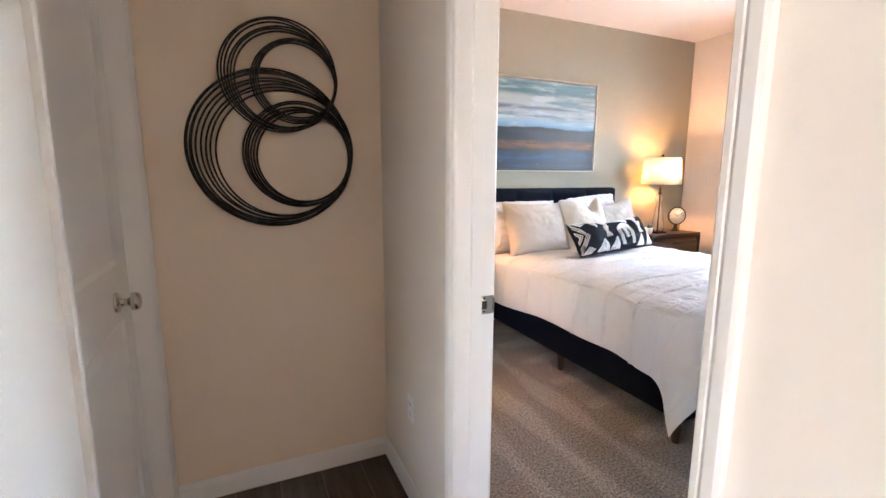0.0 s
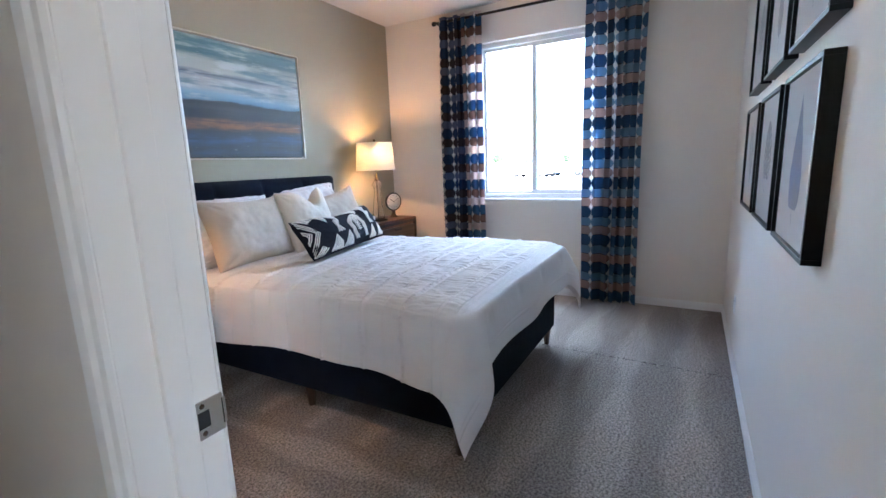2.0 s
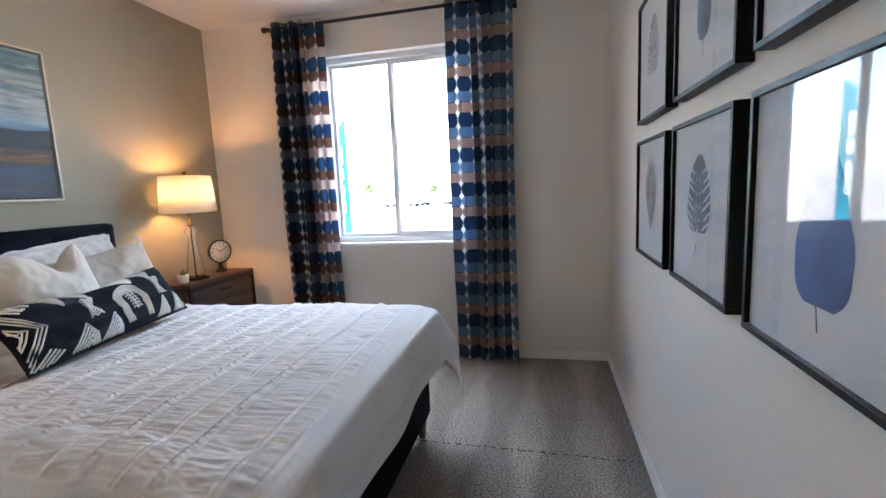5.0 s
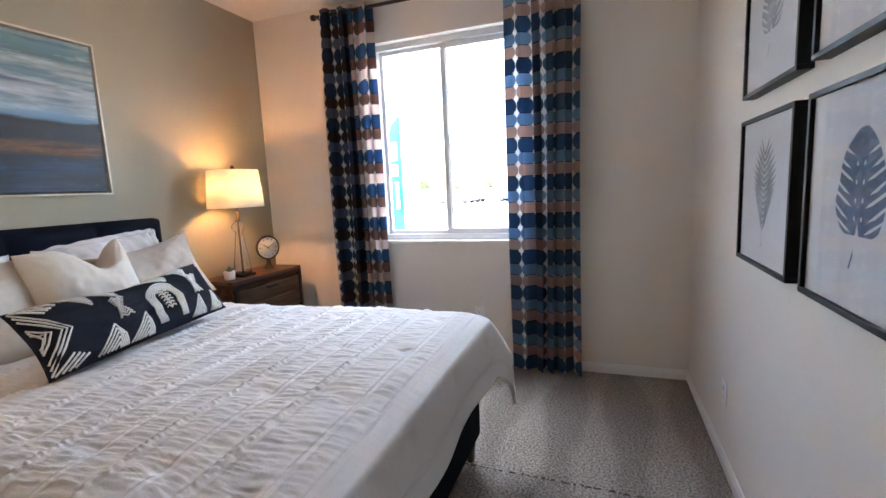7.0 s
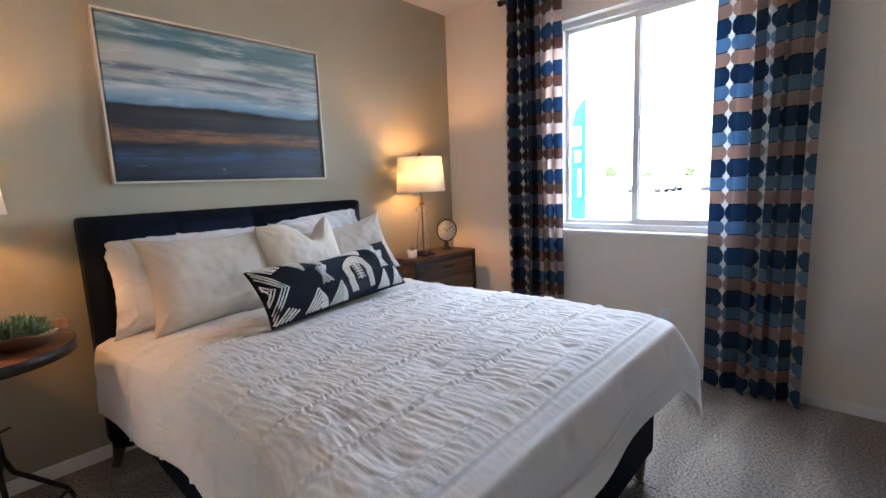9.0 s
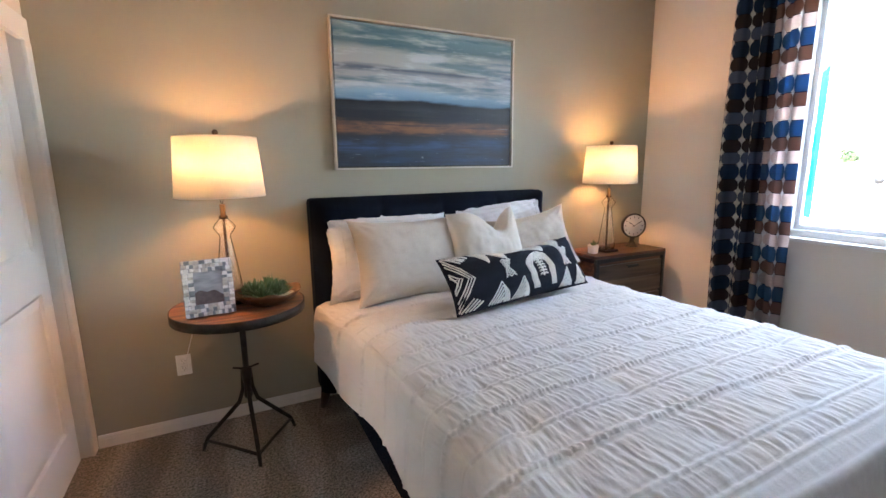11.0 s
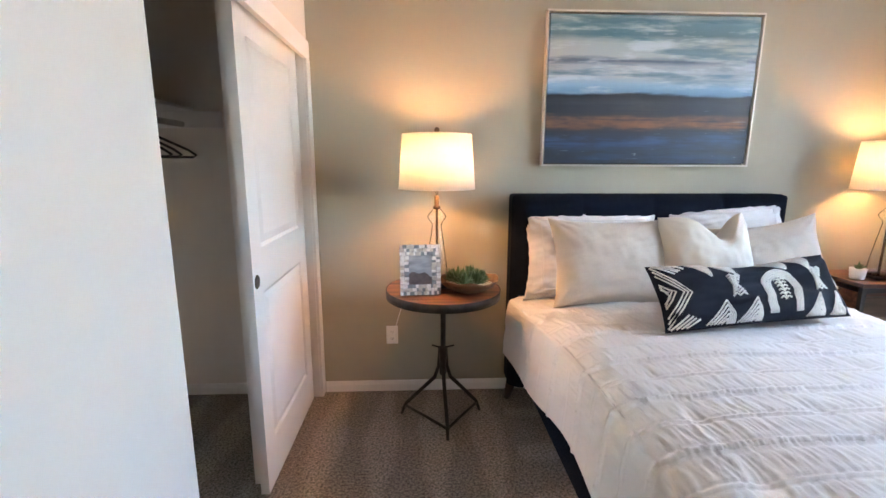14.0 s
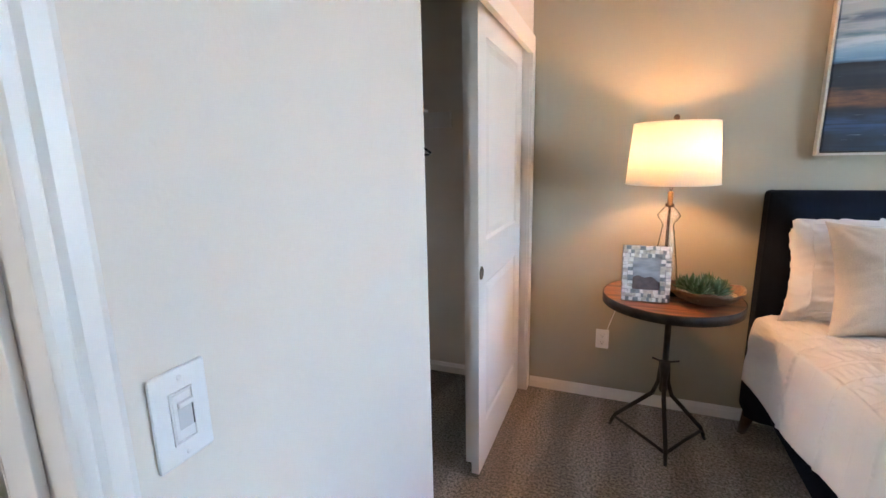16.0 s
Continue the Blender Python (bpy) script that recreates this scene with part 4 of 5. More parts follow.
    if hang < 0.05:
        drop = hang * hang / 0.1 + 0.0
    else:
        drop = hang - 0.025
    tx, ty = -ny, nx
    out += 0.025 * corner ** 2 * min(1, hang / 0.2)
    z = top - 0.035 - drop * (1 + 0.05 * corner) + 0.012 * hemn * (hang > 0.2)
    return (DX0 + cx + tuck + nx * out + tx * fold, DY + cy + ny * out + ty * fold, max(0.03, z))


duv = sheet("duvet", duvet_fn, 400, 440, DUVET, label="white ruched duvet on the bed, a long corner hanging", category="duvet")
duv.modifiers.new("thick", "SOLIDIFY").thickness = 0.008
# frilled trims sewn across the duvet
for r in sorted(FRILL):
    vr = (r - DY + OV_S) / (BY1 - DY - 0.04 + OV_S)

    def frill_fn(u, v, vr=vr, r=r):
        p = Vector(duvet_fn(u, vr + (v - 0.5) * 0.010))
        pu, pv = Vector(duvet_fn(min(1, u + 0.01), vr)) - Vector(duvet_fn(max(0, u - 0.01), vr)), Vector((0, 1, 0))
        nrm = pu.cross(pv).normalized()
        lift = 0.0008 + 0.0045 * math.sin(math.pi * v) * (0.75 + 0.9 * noise.noise(Vector((u * 190, r * 9, 4))))
        p.y += 0.006 * noise.noise(Vector((u * 150, r * 5, 1)))
        return tuple(p + nrm * max(0.001, lift))

    sheet("frill_trim", frill_fn, 520, 4, DUVET, duv, label="narrow gathered white trim")


def pillow_fn(w, h, d, chop=0.0, flange=0.0, puff=1.0, seed=0, ears=0.06, wrinkle=0.0, ruffle=0.0, chop_at=0.0, chop_w=0.42):
    """Surface of a pillow: (side, u, v) to a point; x across, z up, y thickness, -y is the front."""
    def pt(side, u, v):
        a, b = 2 * u - 1, 2 * v - 1
        pull = ears * (1 - a * a) * abs(b) ** 3
        pullx = ears * (1 - b * b) * abs(a) ** 3
        X = a * w / 2 * (1 - 0 * pull) - math.copysign(pullx * w * 0.45, a) * 1.0
        Z = b * h / 2 - math.copysign(pull * h * 0.45, b)
        ia = min(1, (1 - abs(a)) / max(1e-6, 1 - 0.0))
        fa = 1 - abs(a) ** (2.4 + puff)
        fb = 1 - abs(b) ** (2.4 + puff)
        t = d / 2 * (max(0, fa) * max(0, fb)) ** 0.55
        if flange:
            ea, eb = w / 2 - abs(X), h / 2 - abs(Z)
            if min(ea, eb) < flange:
                t = min(t, 0.006)
        t += 0.012 * noise.noise(Vector((a * 2.2, b * 2.2, seed))) * max(0, fa * fb) + 0.006 * noise.noise(Vector((a * 6, b * 5, seed + 9))) * max(0, fa * fb)
        # creases that fan out from the corners
        ca = (1 - abs(a)) + (1 - abs(b))
        t += 0.006 * math.sin(math.atan2(1 - abs(a), 1 - abs(b) + 1e-6) * 14 + seed) * math.exp(-((ca - 0.35) / 0.25) ** 2) * max(0, fa * fb) ** 0.3
        if wrinkle:
            q = max(0, fa * fb) ** 0.3
            t += wrinkle * q * (noise.noise(Vector((a * 9 + b * 2, b * 3.5, seed))) + 0.8 * noise.noise(Vector((a * 3.5, b * 11 - a * 3, seed + 4))))
            X += 0.25 * wrinkle * noise.noise(Vector((a * 2, b * 9, seed + 6)))
            Z += 0.3 * wrinkle * noise.noise(Vector((a * 10, b * 2, seed + 7)))
        if ruffle:          # a gathered border
            for e_, along in ((a, b), (b, a)):
                q = max(0.0, (abs(e_) - 0.80) / 0.20)
                wave = math.sin(along * 19 + seed + 1.5 * noise.noise(Vector((along * 3, e_, seed))))
                t += side * ruffle * q * wave
                if e_ is a:
                    X += math.copysign(0.5 * ruffle * q * wave, a)
                else:
                    Z += math.copysign(0.5 * ruffle * q * wave, b)
        if chop:
            c = math.exp(-((a - chop_at) / chop_w) ** 2)
            Z -= chop * c * max(0, b) ** 1.5
            t *= 1 + 0.2 * math.exp(-((abs(a) - 0.55) / 0.2) ** 2) * max(0, b)
            t *= 1 - (0.35 * math.exp(-((a - chop_at) / 0.16) ** 2) * max(0, b) if chop > 0.08 else 0)
        return Vector((X, side * t, Z))
    return pt


def pillow(name, loc, rx, ry, rz, size, material, label, group="pillows on the bed", n=40, **kw):
    w, h, d = size
    pt = pillow_fn(w, h, d, **kw)
    bm = bmesh.new()
    grid = {}
    for side in (-1, 1):
        for j in range(n + 1):
            for i in range(n + 1):
                rim = i in (0, n) or j in (0, n)
                if rim and side == 1:
                    grid[side, i, j] = grid[-1, i, j]
                else:
                    p = pt(side, i / n, j / n)
                    grid[side, i, j] = bm.verts.new(p)
        for j in range(n):
            for i in range(n):
                bm.faces.new([grid[side, i, j], grid[side, i + 1, j], grid[side, i + 1, j + 1], grid[side, i, j + 1]])
    ob = part(name, bm, material, None, label, smooth=True, category="pillow", group=group)
    ob.matrix_world = pose(*loc, rx, ry, rz)
    return ob, pt


SHAMS = [pillow("pillow_sham", (3.40, 4.245, 0.905), -14, 0, 1, (0.76, 0.48, 0.18), DUVET, "white ruffled pillow sham against the headboard", seed=1, ears=0.11, flange=0.035, wrinkle=0.008, ruffle=0.006, n=90)]
SHAMS.append(pillow("pillow_sham", (4.12, 4.255, 0.945), -16, -4, -2, (0.73, 0.47, 0.18), DUVET, "white ruffled pillow sham against the headboard", seed=2, ears=0.11, flange=0.035, wrinkle=0.008, ruffle=0.006, n=90))
pillow("throw_pillow", (3.44, 4.09, 0.895), -20, 1, 4, (0.64, 0.46, 0.24), LINEN, "large oatmeal linen cushion leaning on the white sham", seed=3, ears=0.14, wrinkle=0.0025, n=70)
pillow("throw_pillow", (4.275, 4.09, 0.915), -22, -9, -6, (0.56, 0.40, 0.17), LINEN, "pale grey linen cushion leaning on the white sham", seed=4, ears=0.19, wrinkle=0.0025, n=60)
pillow("throw_pillow", (3.905, 4.03, 0.925), -20, -3, 4, (0.46, 0.45, 0.18), CREAM, "cream square cushion with a chopped top", seed=5, chop=0.13, chop_at=0.25, chop_w=0.36, ears=0.04, n=60)

for sham, pt_fn in SHAMS:
    rim = [(-0.80 + 1.6 * k / 24, 0.78) for k in range(24)] + [(0.80, 0.78 - 1.56 * k / 16) for k in range(16)] + [(0.80 - 1.6 * k / 24, -0.78) for k in range(24)] + [(-0.80, -0.78 + 1.56 * k / 16) for k in range(16)]
    tube("seam", [pt_fn(-1, (p + 1) / 2, (q + 1) / 2) + Vector((0, -0.001, 0)) for p, q in rim], 0.0028, DUVET, sham, 6, True, label="corded seam inside the ruffle")

bol, bpt = pillow("bolster_pillow", (3.842, 3.655, 0.865), -35, -2, 6, (0.85, 0.285, 0.14), BOLSTER, "charcoal lumbar cushion embroidered with ivory yarn motifs", seed=6, puff=1.6, ears=0.05, n=48, chop=0.035, chop_w=0.6)


def stitch(bm, pts, r=0.0042):
    P = []
    for (a, b) in pts:
        u, v = (a + 1) / 2, (b + 1) / 2
        u, v = min(max(u, 0.01), 0.99), min(max(v, 0.02), 0.98)
        P.append(bpt(-1, u, v) + Vector((0, -r * 0.5, 0)))
    for p, q in zip(P, P[1:]):
        if (p - q).length > 1e-4:
            pass
    if len(P) > 1:
        add_tube(bm, P, r, 5)


def line_pts(a, b, n=6):
    return [(a[0] + (b[0] - a[0]) * k / n, a[1] + (b[1] - a[1]) * k / n) for k in range(n + 1)]


bm = bmesh.new()
# one end: nested chevrons round a dark lozenge
for e in (-1,):
    for k in range(6):
        w, h_ = 0.27 - 0.037 * k, 0.92 - 0.14 * k
        stitch(bm, [(e * 0.985, -h_), (e * (0.985 - w * 0.55), -h_ * 0.45), (e * (0.985 - w), 0.0 + 0.02 * k), (e * (0.985 - w * 0.55), h_ * 0.45), (e * 0.985, h_)] if k != 3 else [(e * 0.98, -0.3), (e * 0.93, 0.0), (e * 0.98, 0.3)], 0.0038)
    for s_ in (-1, 1):
        for k in range(4):
            stitch(bm, line_pts((e * (0.96 - 0.05 * k), s_ * 0.95), (e * (0.80 - 0.035 * k), s_ * (0.62 + 0.05 * k)), 4), 0.0038)
# nested triangles along the lower and the upper edge, leaning
for a0, a1, apex, base, top_ in ((-0.62, -0.33, -0.40, -0.95, -0.32), (-0.30, -0.05, -0.09, -0.95, -0.32), (0.44, 0.64, 0.62, -0.95, -0.32), (0.72, 0.90, 0.86, -0.95, -0.28),
                                 (-0.64, -0.46, -0.47, 0.95, 0.42), (-0.43, -0.19, -0.22, 0.95, 0.50), (0.06, 0.35, 0.35, 0.95, 0.52), (0.38, 0.63, 0.62, 0.95, 0.42)):
    for k in range(5):
        q = 1 - 0.2 * k
        mid_ = apex * 0.6 + (a0 + a1) * 0.2
        ap = (mid_ + (apex - mid_) * q, base + (top_ - base) * q)
        for e in (a0, a1):
            stitch(bm, line_pts((mid_ + (e - mid_) * q, base), ap, 5), 0.0036)
# knotted hourglasses
for cx, cz in ((-0.25, 0.12), (0.68, 0.14)):
    for k in range(9):
        z = cz + (k - 4) * 0.078
        w = 0.030 + 0.010 * abs(k - 4)
        stitch(bm, [(cx - w, z - 0.04), (cx - w / 2, z + 0.04), (cx, z - 0.03), (cx + w / 2, z + 0.04), (cx + w, z - 0.03)], 0.0040)
# an arch of five rows round a small feather
for k in range(5):
    r = 0.190 - 0.019 * k
    arc = [(0.22 - r * math.cos(t), -0.12 + r * 3.4 * math.sin(t)) for t in np.linspace(0, math.pi, 18)]
    stitch(bm, line_pts((0.22 - r, -0.80), (0.22 - r, -0.16), 5) + arc + line_pts((0.22 + r, -0.16), (0.22 + r * 0.8, -0.80), 5), 0.0036)
for k in range(6):
    z = -0.42 + k * 0.11
    for e in (-1, 1):
        stitch(bm, [(0.22, z), (0.22 + e * 0.03, z + 0.07), (0.22 + e * 0.055, z + 0.02)], 0.0036)
stitch(bm, line_pts((0.22, -0.45), (0.22, 0.28), 5), 0.0036)
emb = part("embroidery", bm, YARN, bol, "raised ivory yarn embroidery", smooth=True)


# ---- table lamps ----
def table_lamp(loc, label, power):
    o = thing("table_lamp", loc, label, "table lamp", "bedside lamps")
    # square foot
    box("foot", (-0.062, -0.062, 0.0), (0.062, 0.062, 0.018), BLACK, o, 0.004)
    # clear bottle body with a flared collar
    prof = [(0.0, 0.020), (0.058, 0.020), (0.0585, 0.05), (0.050, 0.13), (0.038, 0.22), (0.028, 0.29), (0.024, 0.318), (0.030, 0.330), (0.046, 0.352), (0.048, 0.362), (0.040, 0.376), (0.022, 0.396), (0.018, 0.400)]
    inner = [(max(0, r - 0.004), z + (0.003 if i == 0 or i == 1 else 0)) for i, (r, z) in enumerate(prof)][::-1]
    lathe("glass_body", prof + inner, GLASS, o, 40, closed=False)
    tube("stem", [(0, 0, 0.018), (0, 0, 0.44)], 0.0065, BRONZE, o, 12)
    lathe("collar", [(0.0, 0.398), (0.019, 0.398), (0.019, 0.412), (0.012, 0.416), (0.012, 0.465), (0.0, 0.465)], BRONZE, o, 20)
    lathe("shade", [(0.190, 0.50), (0.170, 0.762), (0.1685, 0.762), (0.1885, 0.50)], SHADE, o, 48, closed=True)
    for rr_, zz_ in ((0.1895, 0.501), (0.1695, 0.761)):
        tube("shade_rim", [(rr_ * math.cos(t), rr_ * math.sin(t), zz_) for t in np.linspace(0, 2 * math.pi, 49)[:-1]], 0.002, SHADE, o, 6, True)
    bm = bmesh.new()
    for t in (0.3, 0.3 + 2.094, 0.3 + 4.189):
        add_tube(bm, [(0, 0, 0.755), (0.168 * math.cos(t), 0.168 * math.sin(t), 0.758)], 0.0018, 6)
    add_tube(bm, [(0, 0, 0.46), (0.010, 0, 0.50), (0.045, 0, 0.56), (0.045, 0, 0.68), (0, 0, 0.76)], 0.0016, 6)
    add_tube(bm, [(0, 0, 0.46), (-0.010, 0, 0.50), (-0.045, 0, 0.56), (-0.045, 0, 0.68), (0, 0, 0.76)], 0.0016, 6)
    part("harp", bm, BRONZE, o)
    lathe("finial", [(0.0, 0.757), (0.005, 0.757), (0.005, 0.770), (0.012, 0.776), (0.013, 0.786), (0.008, 0.795), (0.0, 0.797)], BRONZE, o, 20)
    L = lamp("bulb_light", "POINT", power, (1.0, 0.47, 0.17), pose(loc[0], loc[1], loc[2] + 0.655), radius=0.03)
    L["kind"] = "structure"
    return o


TT = 0.763
lamp_w = table_lamp((2.558, 4.16, TT), "lit glass lamp, white drum shade, on the round side table", 0.67)
table_lamp((5.085, 4.275, 0.752), "lit glass lamp, white drum shade, on the wooden nightstand", 0.70)

tube("cord", [(-0.03, 0.055, 0.006), (-0.10, 0.20, 0.003), (-0.14, 0.27, -0.03), (-0.19, 0.315, -0.19), (-0.245, 0.328, -0.37), (-0.249, 0.329, -0.38)], 0.0022, PLASTIC, lamp_w, 6, label="thin pale cord")

# ---- round side table ----
tb = thing("side_table", (2.59, 4.125, 0), "round wooden side table on an iron tripod crank base", "side table")
R = 0.287
for k in range(7):     # boards of the top, cut to the circle
    bm = bmesh.new()
    y0, y1 = -R + k * 2 * R / 7, -R + (k + 1) * 2 * R / 7
    n = 8
    pts_ = []
    for j in range(n + 1):
        yy = y0 + 0.0008 + (y1 - y0 - 0.0016) * j / n
        pts_.append((math.sqrt(max(0, R * R - yy * yy)), yy))
    loop = pts_ + [(-a, b) for a, b in reversed(pts_)]
    clean = []
    for p in loop:
        if not clean or (Vector(p) - Vector(clean[-1])).length > 1e-4:
            clean.append(p)
    top_ = [bm.verts.new((a, b, TT)) for a, b in clean]
    bot_ = [bm.verts.new((a, b, TT - 0.03)) for a, b in clean]
    bm.faces.new(top_), bm.faces.new(bot_[::-1])
    for i in range(len(clean)):
        j = (i + 1) % len(clean)
        bm.faces.new([top_[i], bot_[i], bot_[j], top_[j]])
    part("top_board", bm, TABLEW, tb)

lathe("rim", [(R + 0.001, TT - 0.042), (R + 0.005, TT - 0.042), (R + 0.005, TT - 0.001), (R + 0.001, TT - 0.001)], IRON, tb, 64, "dark metal band", closed=True)
tube("post", [(0, 0, 0.40), (0, 0, TT - 0.03)], 0.014, IRON, tb, 14)
lathe("hub", [(0.0, 0.285), (0.016, 0.285), (0.020, 0.30), (0.016, 0.33), (0.018, 0.37), (0.023, 0.40), (0.023, 0.425), (0.018, 0.44), (0.0, 0.44)], IRON, tb, 20)
tube("crank", [(-0.058, -0.005, 0.452), (-0.025, -0.01, 0.444), (0.025, -0.01, 0.444), (0.058, -0.005, 0.450)], 0.005, IRON, tb, 8)
FEET = [(0.018, -0.150), (-0.215, 0.10), (0.205, 0.115)]
for fx, fy in FEET:
    tube("leg", [(fx * 0.08, fy * 0.08, 0.43), (fx * 0.10, fy * 0.10, 0.33), (fx * 0.2, fy * 0.2, 0.26), (fx * 0.93, fy * 0.93, 0.07), (fx, fy, 0.035), (fx * 1.05, fy * 1.05, 0.0)], [0.008, 0.010, 0.010, 0.010, 0.009, 0.008], IRON, tb, 10)
for a, b in ((FEET[0], FEET[1]), (FEET[0], FEET[2])):
    tube("stretcher", [(a[0] * 0.97, a[1] * 0.97, 0.055), ((a[0] + b[0]) * 0.5 * 0.94, (a[1] + b[1]) * 0.5 * 0.94, 0.055), (b[0] * 0.97, b[1] * 0.97, 0.055)], 0.0075, IRON, tb, 8)

# ---- photo frame with shell tiles ----
pf = thing("photo_frame", (2.475, 3.985, TT), "small photo frame covered in pale grey and white shell pieces", "photo frame", rz=4)
LEAN = pose(0, 0, 0.002, -12) @ Matrix.Diagonal((1.05, 1, 0.99, 1))
fr = box("frame", (-0.093, -0.004, 0.0), (0.093, 0.012, 0.245), mat("shell_backing", (0.36, 0.36, 0.35), 0.5, noise_scale=60, noise_amt=0.4), pf, 0.002)
fr.matrix_local = LEAN
ph = box("photo", (-0.052, -0.0062, 0.052), (0.052, -0.0045, 0.192), mat("photo_print", (0.33, 0.34, 0.36), 0.35, noise_scale=9, noise_amt=0.5, stretch=(1, 1, 3)), pf)
ph.matrix_local = LEAN
hill = sheet("photo_hills", lambda u, v: (-0.052 + 0.104 * u, -0.0068, 0.053 + v * (0.048 + 0.010 * math.sin(u * 4.2) + 0.006 * math.sin(u * 11))), 20, 2, mat("photo_dark", (0.13, 0.10, 0.095), 0.4, noise_scale=40, noise_amt=0.3), pf)
hill.matrix_local = LEAN
SHELLS = [mat("shell_white", (0.82, 0.81, 0.77), 0.25, noise_scale=60, noise_amt=0.15, coat=0.3), mat("shell_grey", (0.26, 0.29, 0.30), 0.25, noise_scale=60, noise_amt=0.3, coat=0.3), mat("shell_tan", (0.60, 0.57, 0.50), 0.25, noise_scale=60, noise_amt=0.25, coat=0.3)]
rnd = random.Random(12)
# chips of shell, each its own width and height, in rows round the photo
def shell_strip(x0, x1, z0, z1, along_x):
    p = x0 if along_x else z0
    end = x1 if along_x else z1
    while p < end - 0.004:
        step = min(rnd.uniform(0.009, 0.021), end - p)
        bm = bmesh.new()
        cut = rnd.uniform(-0.0015, 0.0015)
        lo = (p, -0.0072 - rnd.random() * 0.0025, z0 + cut) if along_x else (x0 + cut, -0.0072 - rnd.random() * 0.0025, p)
        hi = (p + step - 0.0006, -0.0042, z1) if along_x else (x1, -0.0042, p + step - 0.0006)
        add_box(bm, lo, hi, 0.0012, 1, Matrix.Rotation(rnd.uniform(-0.012, 0.012), 4, "Y"))
        part("shell_tile", bm, rnd.choices(SHELLS, (5, 2, 3))[0], pf).matrix_local = LEAN
        p += step


for k in range(3):
    shell_strip(-0.092, 0.092, 0.001 + k * 0.017, 0.0174 + k * 0.017, True)
    shell_strip(-0.092, 0.092, 0.193 + k * 0.017, 0.2094 + k * 0.017, True)
for x0 in (-0.092, -0.072, 0.053, 0.073):
    shell_strip(x0, x0 + 0.0193, 0.0525, 0.1925, False)
tube("easel_leg", [(0, 0.05, 0.16), (0, 0.105, 0.003)], 0.003, BLACK, pf, 6)


# ---- succulent bowl ----
def add_leaf(bm, base, direction, length, width, thick, up=Vector((0, 0, 1))):
    d = direction.normalized()
    s = d.cross(up)
    s = s.normalized() if s.length > 1e-4 else Vector((1, 0, 0))
    n = s.cross(d)
    rings = []
    for t, wv in ((0, 0.35), (0.35, 1.0), (0.7, 0.8), (1.0, 0.0)):
        c = base + d * length * t + n * (0.12 * length * t * t)
        if wv == 0:
            rings.append([bm.verts.new(c)])
        else:
            rings.append([bm.verts.new(c + s * width * wv / 2), bm.verts.new(c + n * thick * wv / 2), bm.verts.new(c - s * width * wv / 2), bm.verts.new(c - n * thick * wv / 2)])
    for a, b in zip(rings, rings[1:]):
        for i in range(4):
            j = (i + 1) % 4
            bm.faces.new([a[i], a[j], b[j], b[i]] if len(b) == 4 else [a[i], a[j], b[0]])


bowl = thing("succulent_bowl", (2.715, 4.06, TT), "shallow brown wooden bowl of green succulents and pebbles", "potted plant")
bm = bmesh.new()
add_lathe(bm, [(0.0, 0.0), (0.062, 0.0), (0.075, 0.006), (0.112, 0.026), (0.134, 0.054), (0.139, 0.066), (0.132, 0.064), (0.118, 0.044), (0.05, 0.020), (0.0, 0.016)], 56)
for v in bm.verts:          # carved by hand: an uneven rim
    a = math.atan2(v.co.y, v.co.x)
    k = v.co.z / 0.066
    v.co.z += k * 0.006 * math.sin(3 * a + 0.6) + k * 0.004 * math.sin(7 * a)
    v.co.x *= 1 + 0.06 * k * math.cos(2 * a)
part("bowl", bm, BOWLW, bowl, smooth=True)
bm = bmesh.new()
rnd = random.Random(5)
for k in range(150):
    a, r = rnd.uniform(0, 6.28), 0.116 * math.sqrt(rnd.random())
    s = rnd.uniform(0.004, 0.008)
    g = bmesh.ops.create_icosphere(bm, subdivisions=1, radius=s, matrix=Matrix.Translation((r * math.cos(a), r * math.sin(a), 0.040 + rnd.uniform(-0.003, 0.003))))
part("pebbles", bm, SOILM, bowl, kind="stuff")
bm = bmesh.new()
add_lathe(bm, [(0.0, 0.036), (0.116, 0.040), (0.0, 0.03)], 24)
part("soil", bm, SOILM, bowl)
for cx, cy, sc in ((-0.055, 0.0, 1.1), (0.015, 0.035, 1.1), (-0.03, -0.05, 0.95), (0.035, -0.02, 1.0), (-0.085, 0.04, 0.8), (0.07, 0.035, 0.75), (-0.01, 0.0, 1.1)):
    plant = None
    for tier, (cnt, el, ln) in enumerate(((11, 0.35, 0.066), (10, 0.7, 0.072), (9, 1.0, 0.076), (6, 1.3, 0.074))):
        for i in range(cnt):
            a = 2 * math.pi * i / cnt + tier * 0.4 + rnd.uniform(-0.15, 0.15)
            e = el + rnd.uniform(-0.12, 0.12)
            bm = bmesh.new()
            add_leaf(bm, Vector((0, 0, 0)), Vector((math.cos(a) * math.cos(e), math.sin(a) * math.cos(e), math.sin(e))), ln * sc * rnd.uniform(0.85, 1.15), 0.017 * sc, 0.008 * sc)
            if plant is None:
                core = bmesh.new()
                add_lathe(core, [(0.0, 0.0), (0.012 * sc, 0.0), (0.010 * sc, 0.012 * sc), (0.0, 0.02 * sc)], 10)
                plant = part("succulent", core, SUCC, bowl)
                plant.matrix_local = pose(cx, cy, 0.040)
            part("leaf", bm, SUCC, plant)

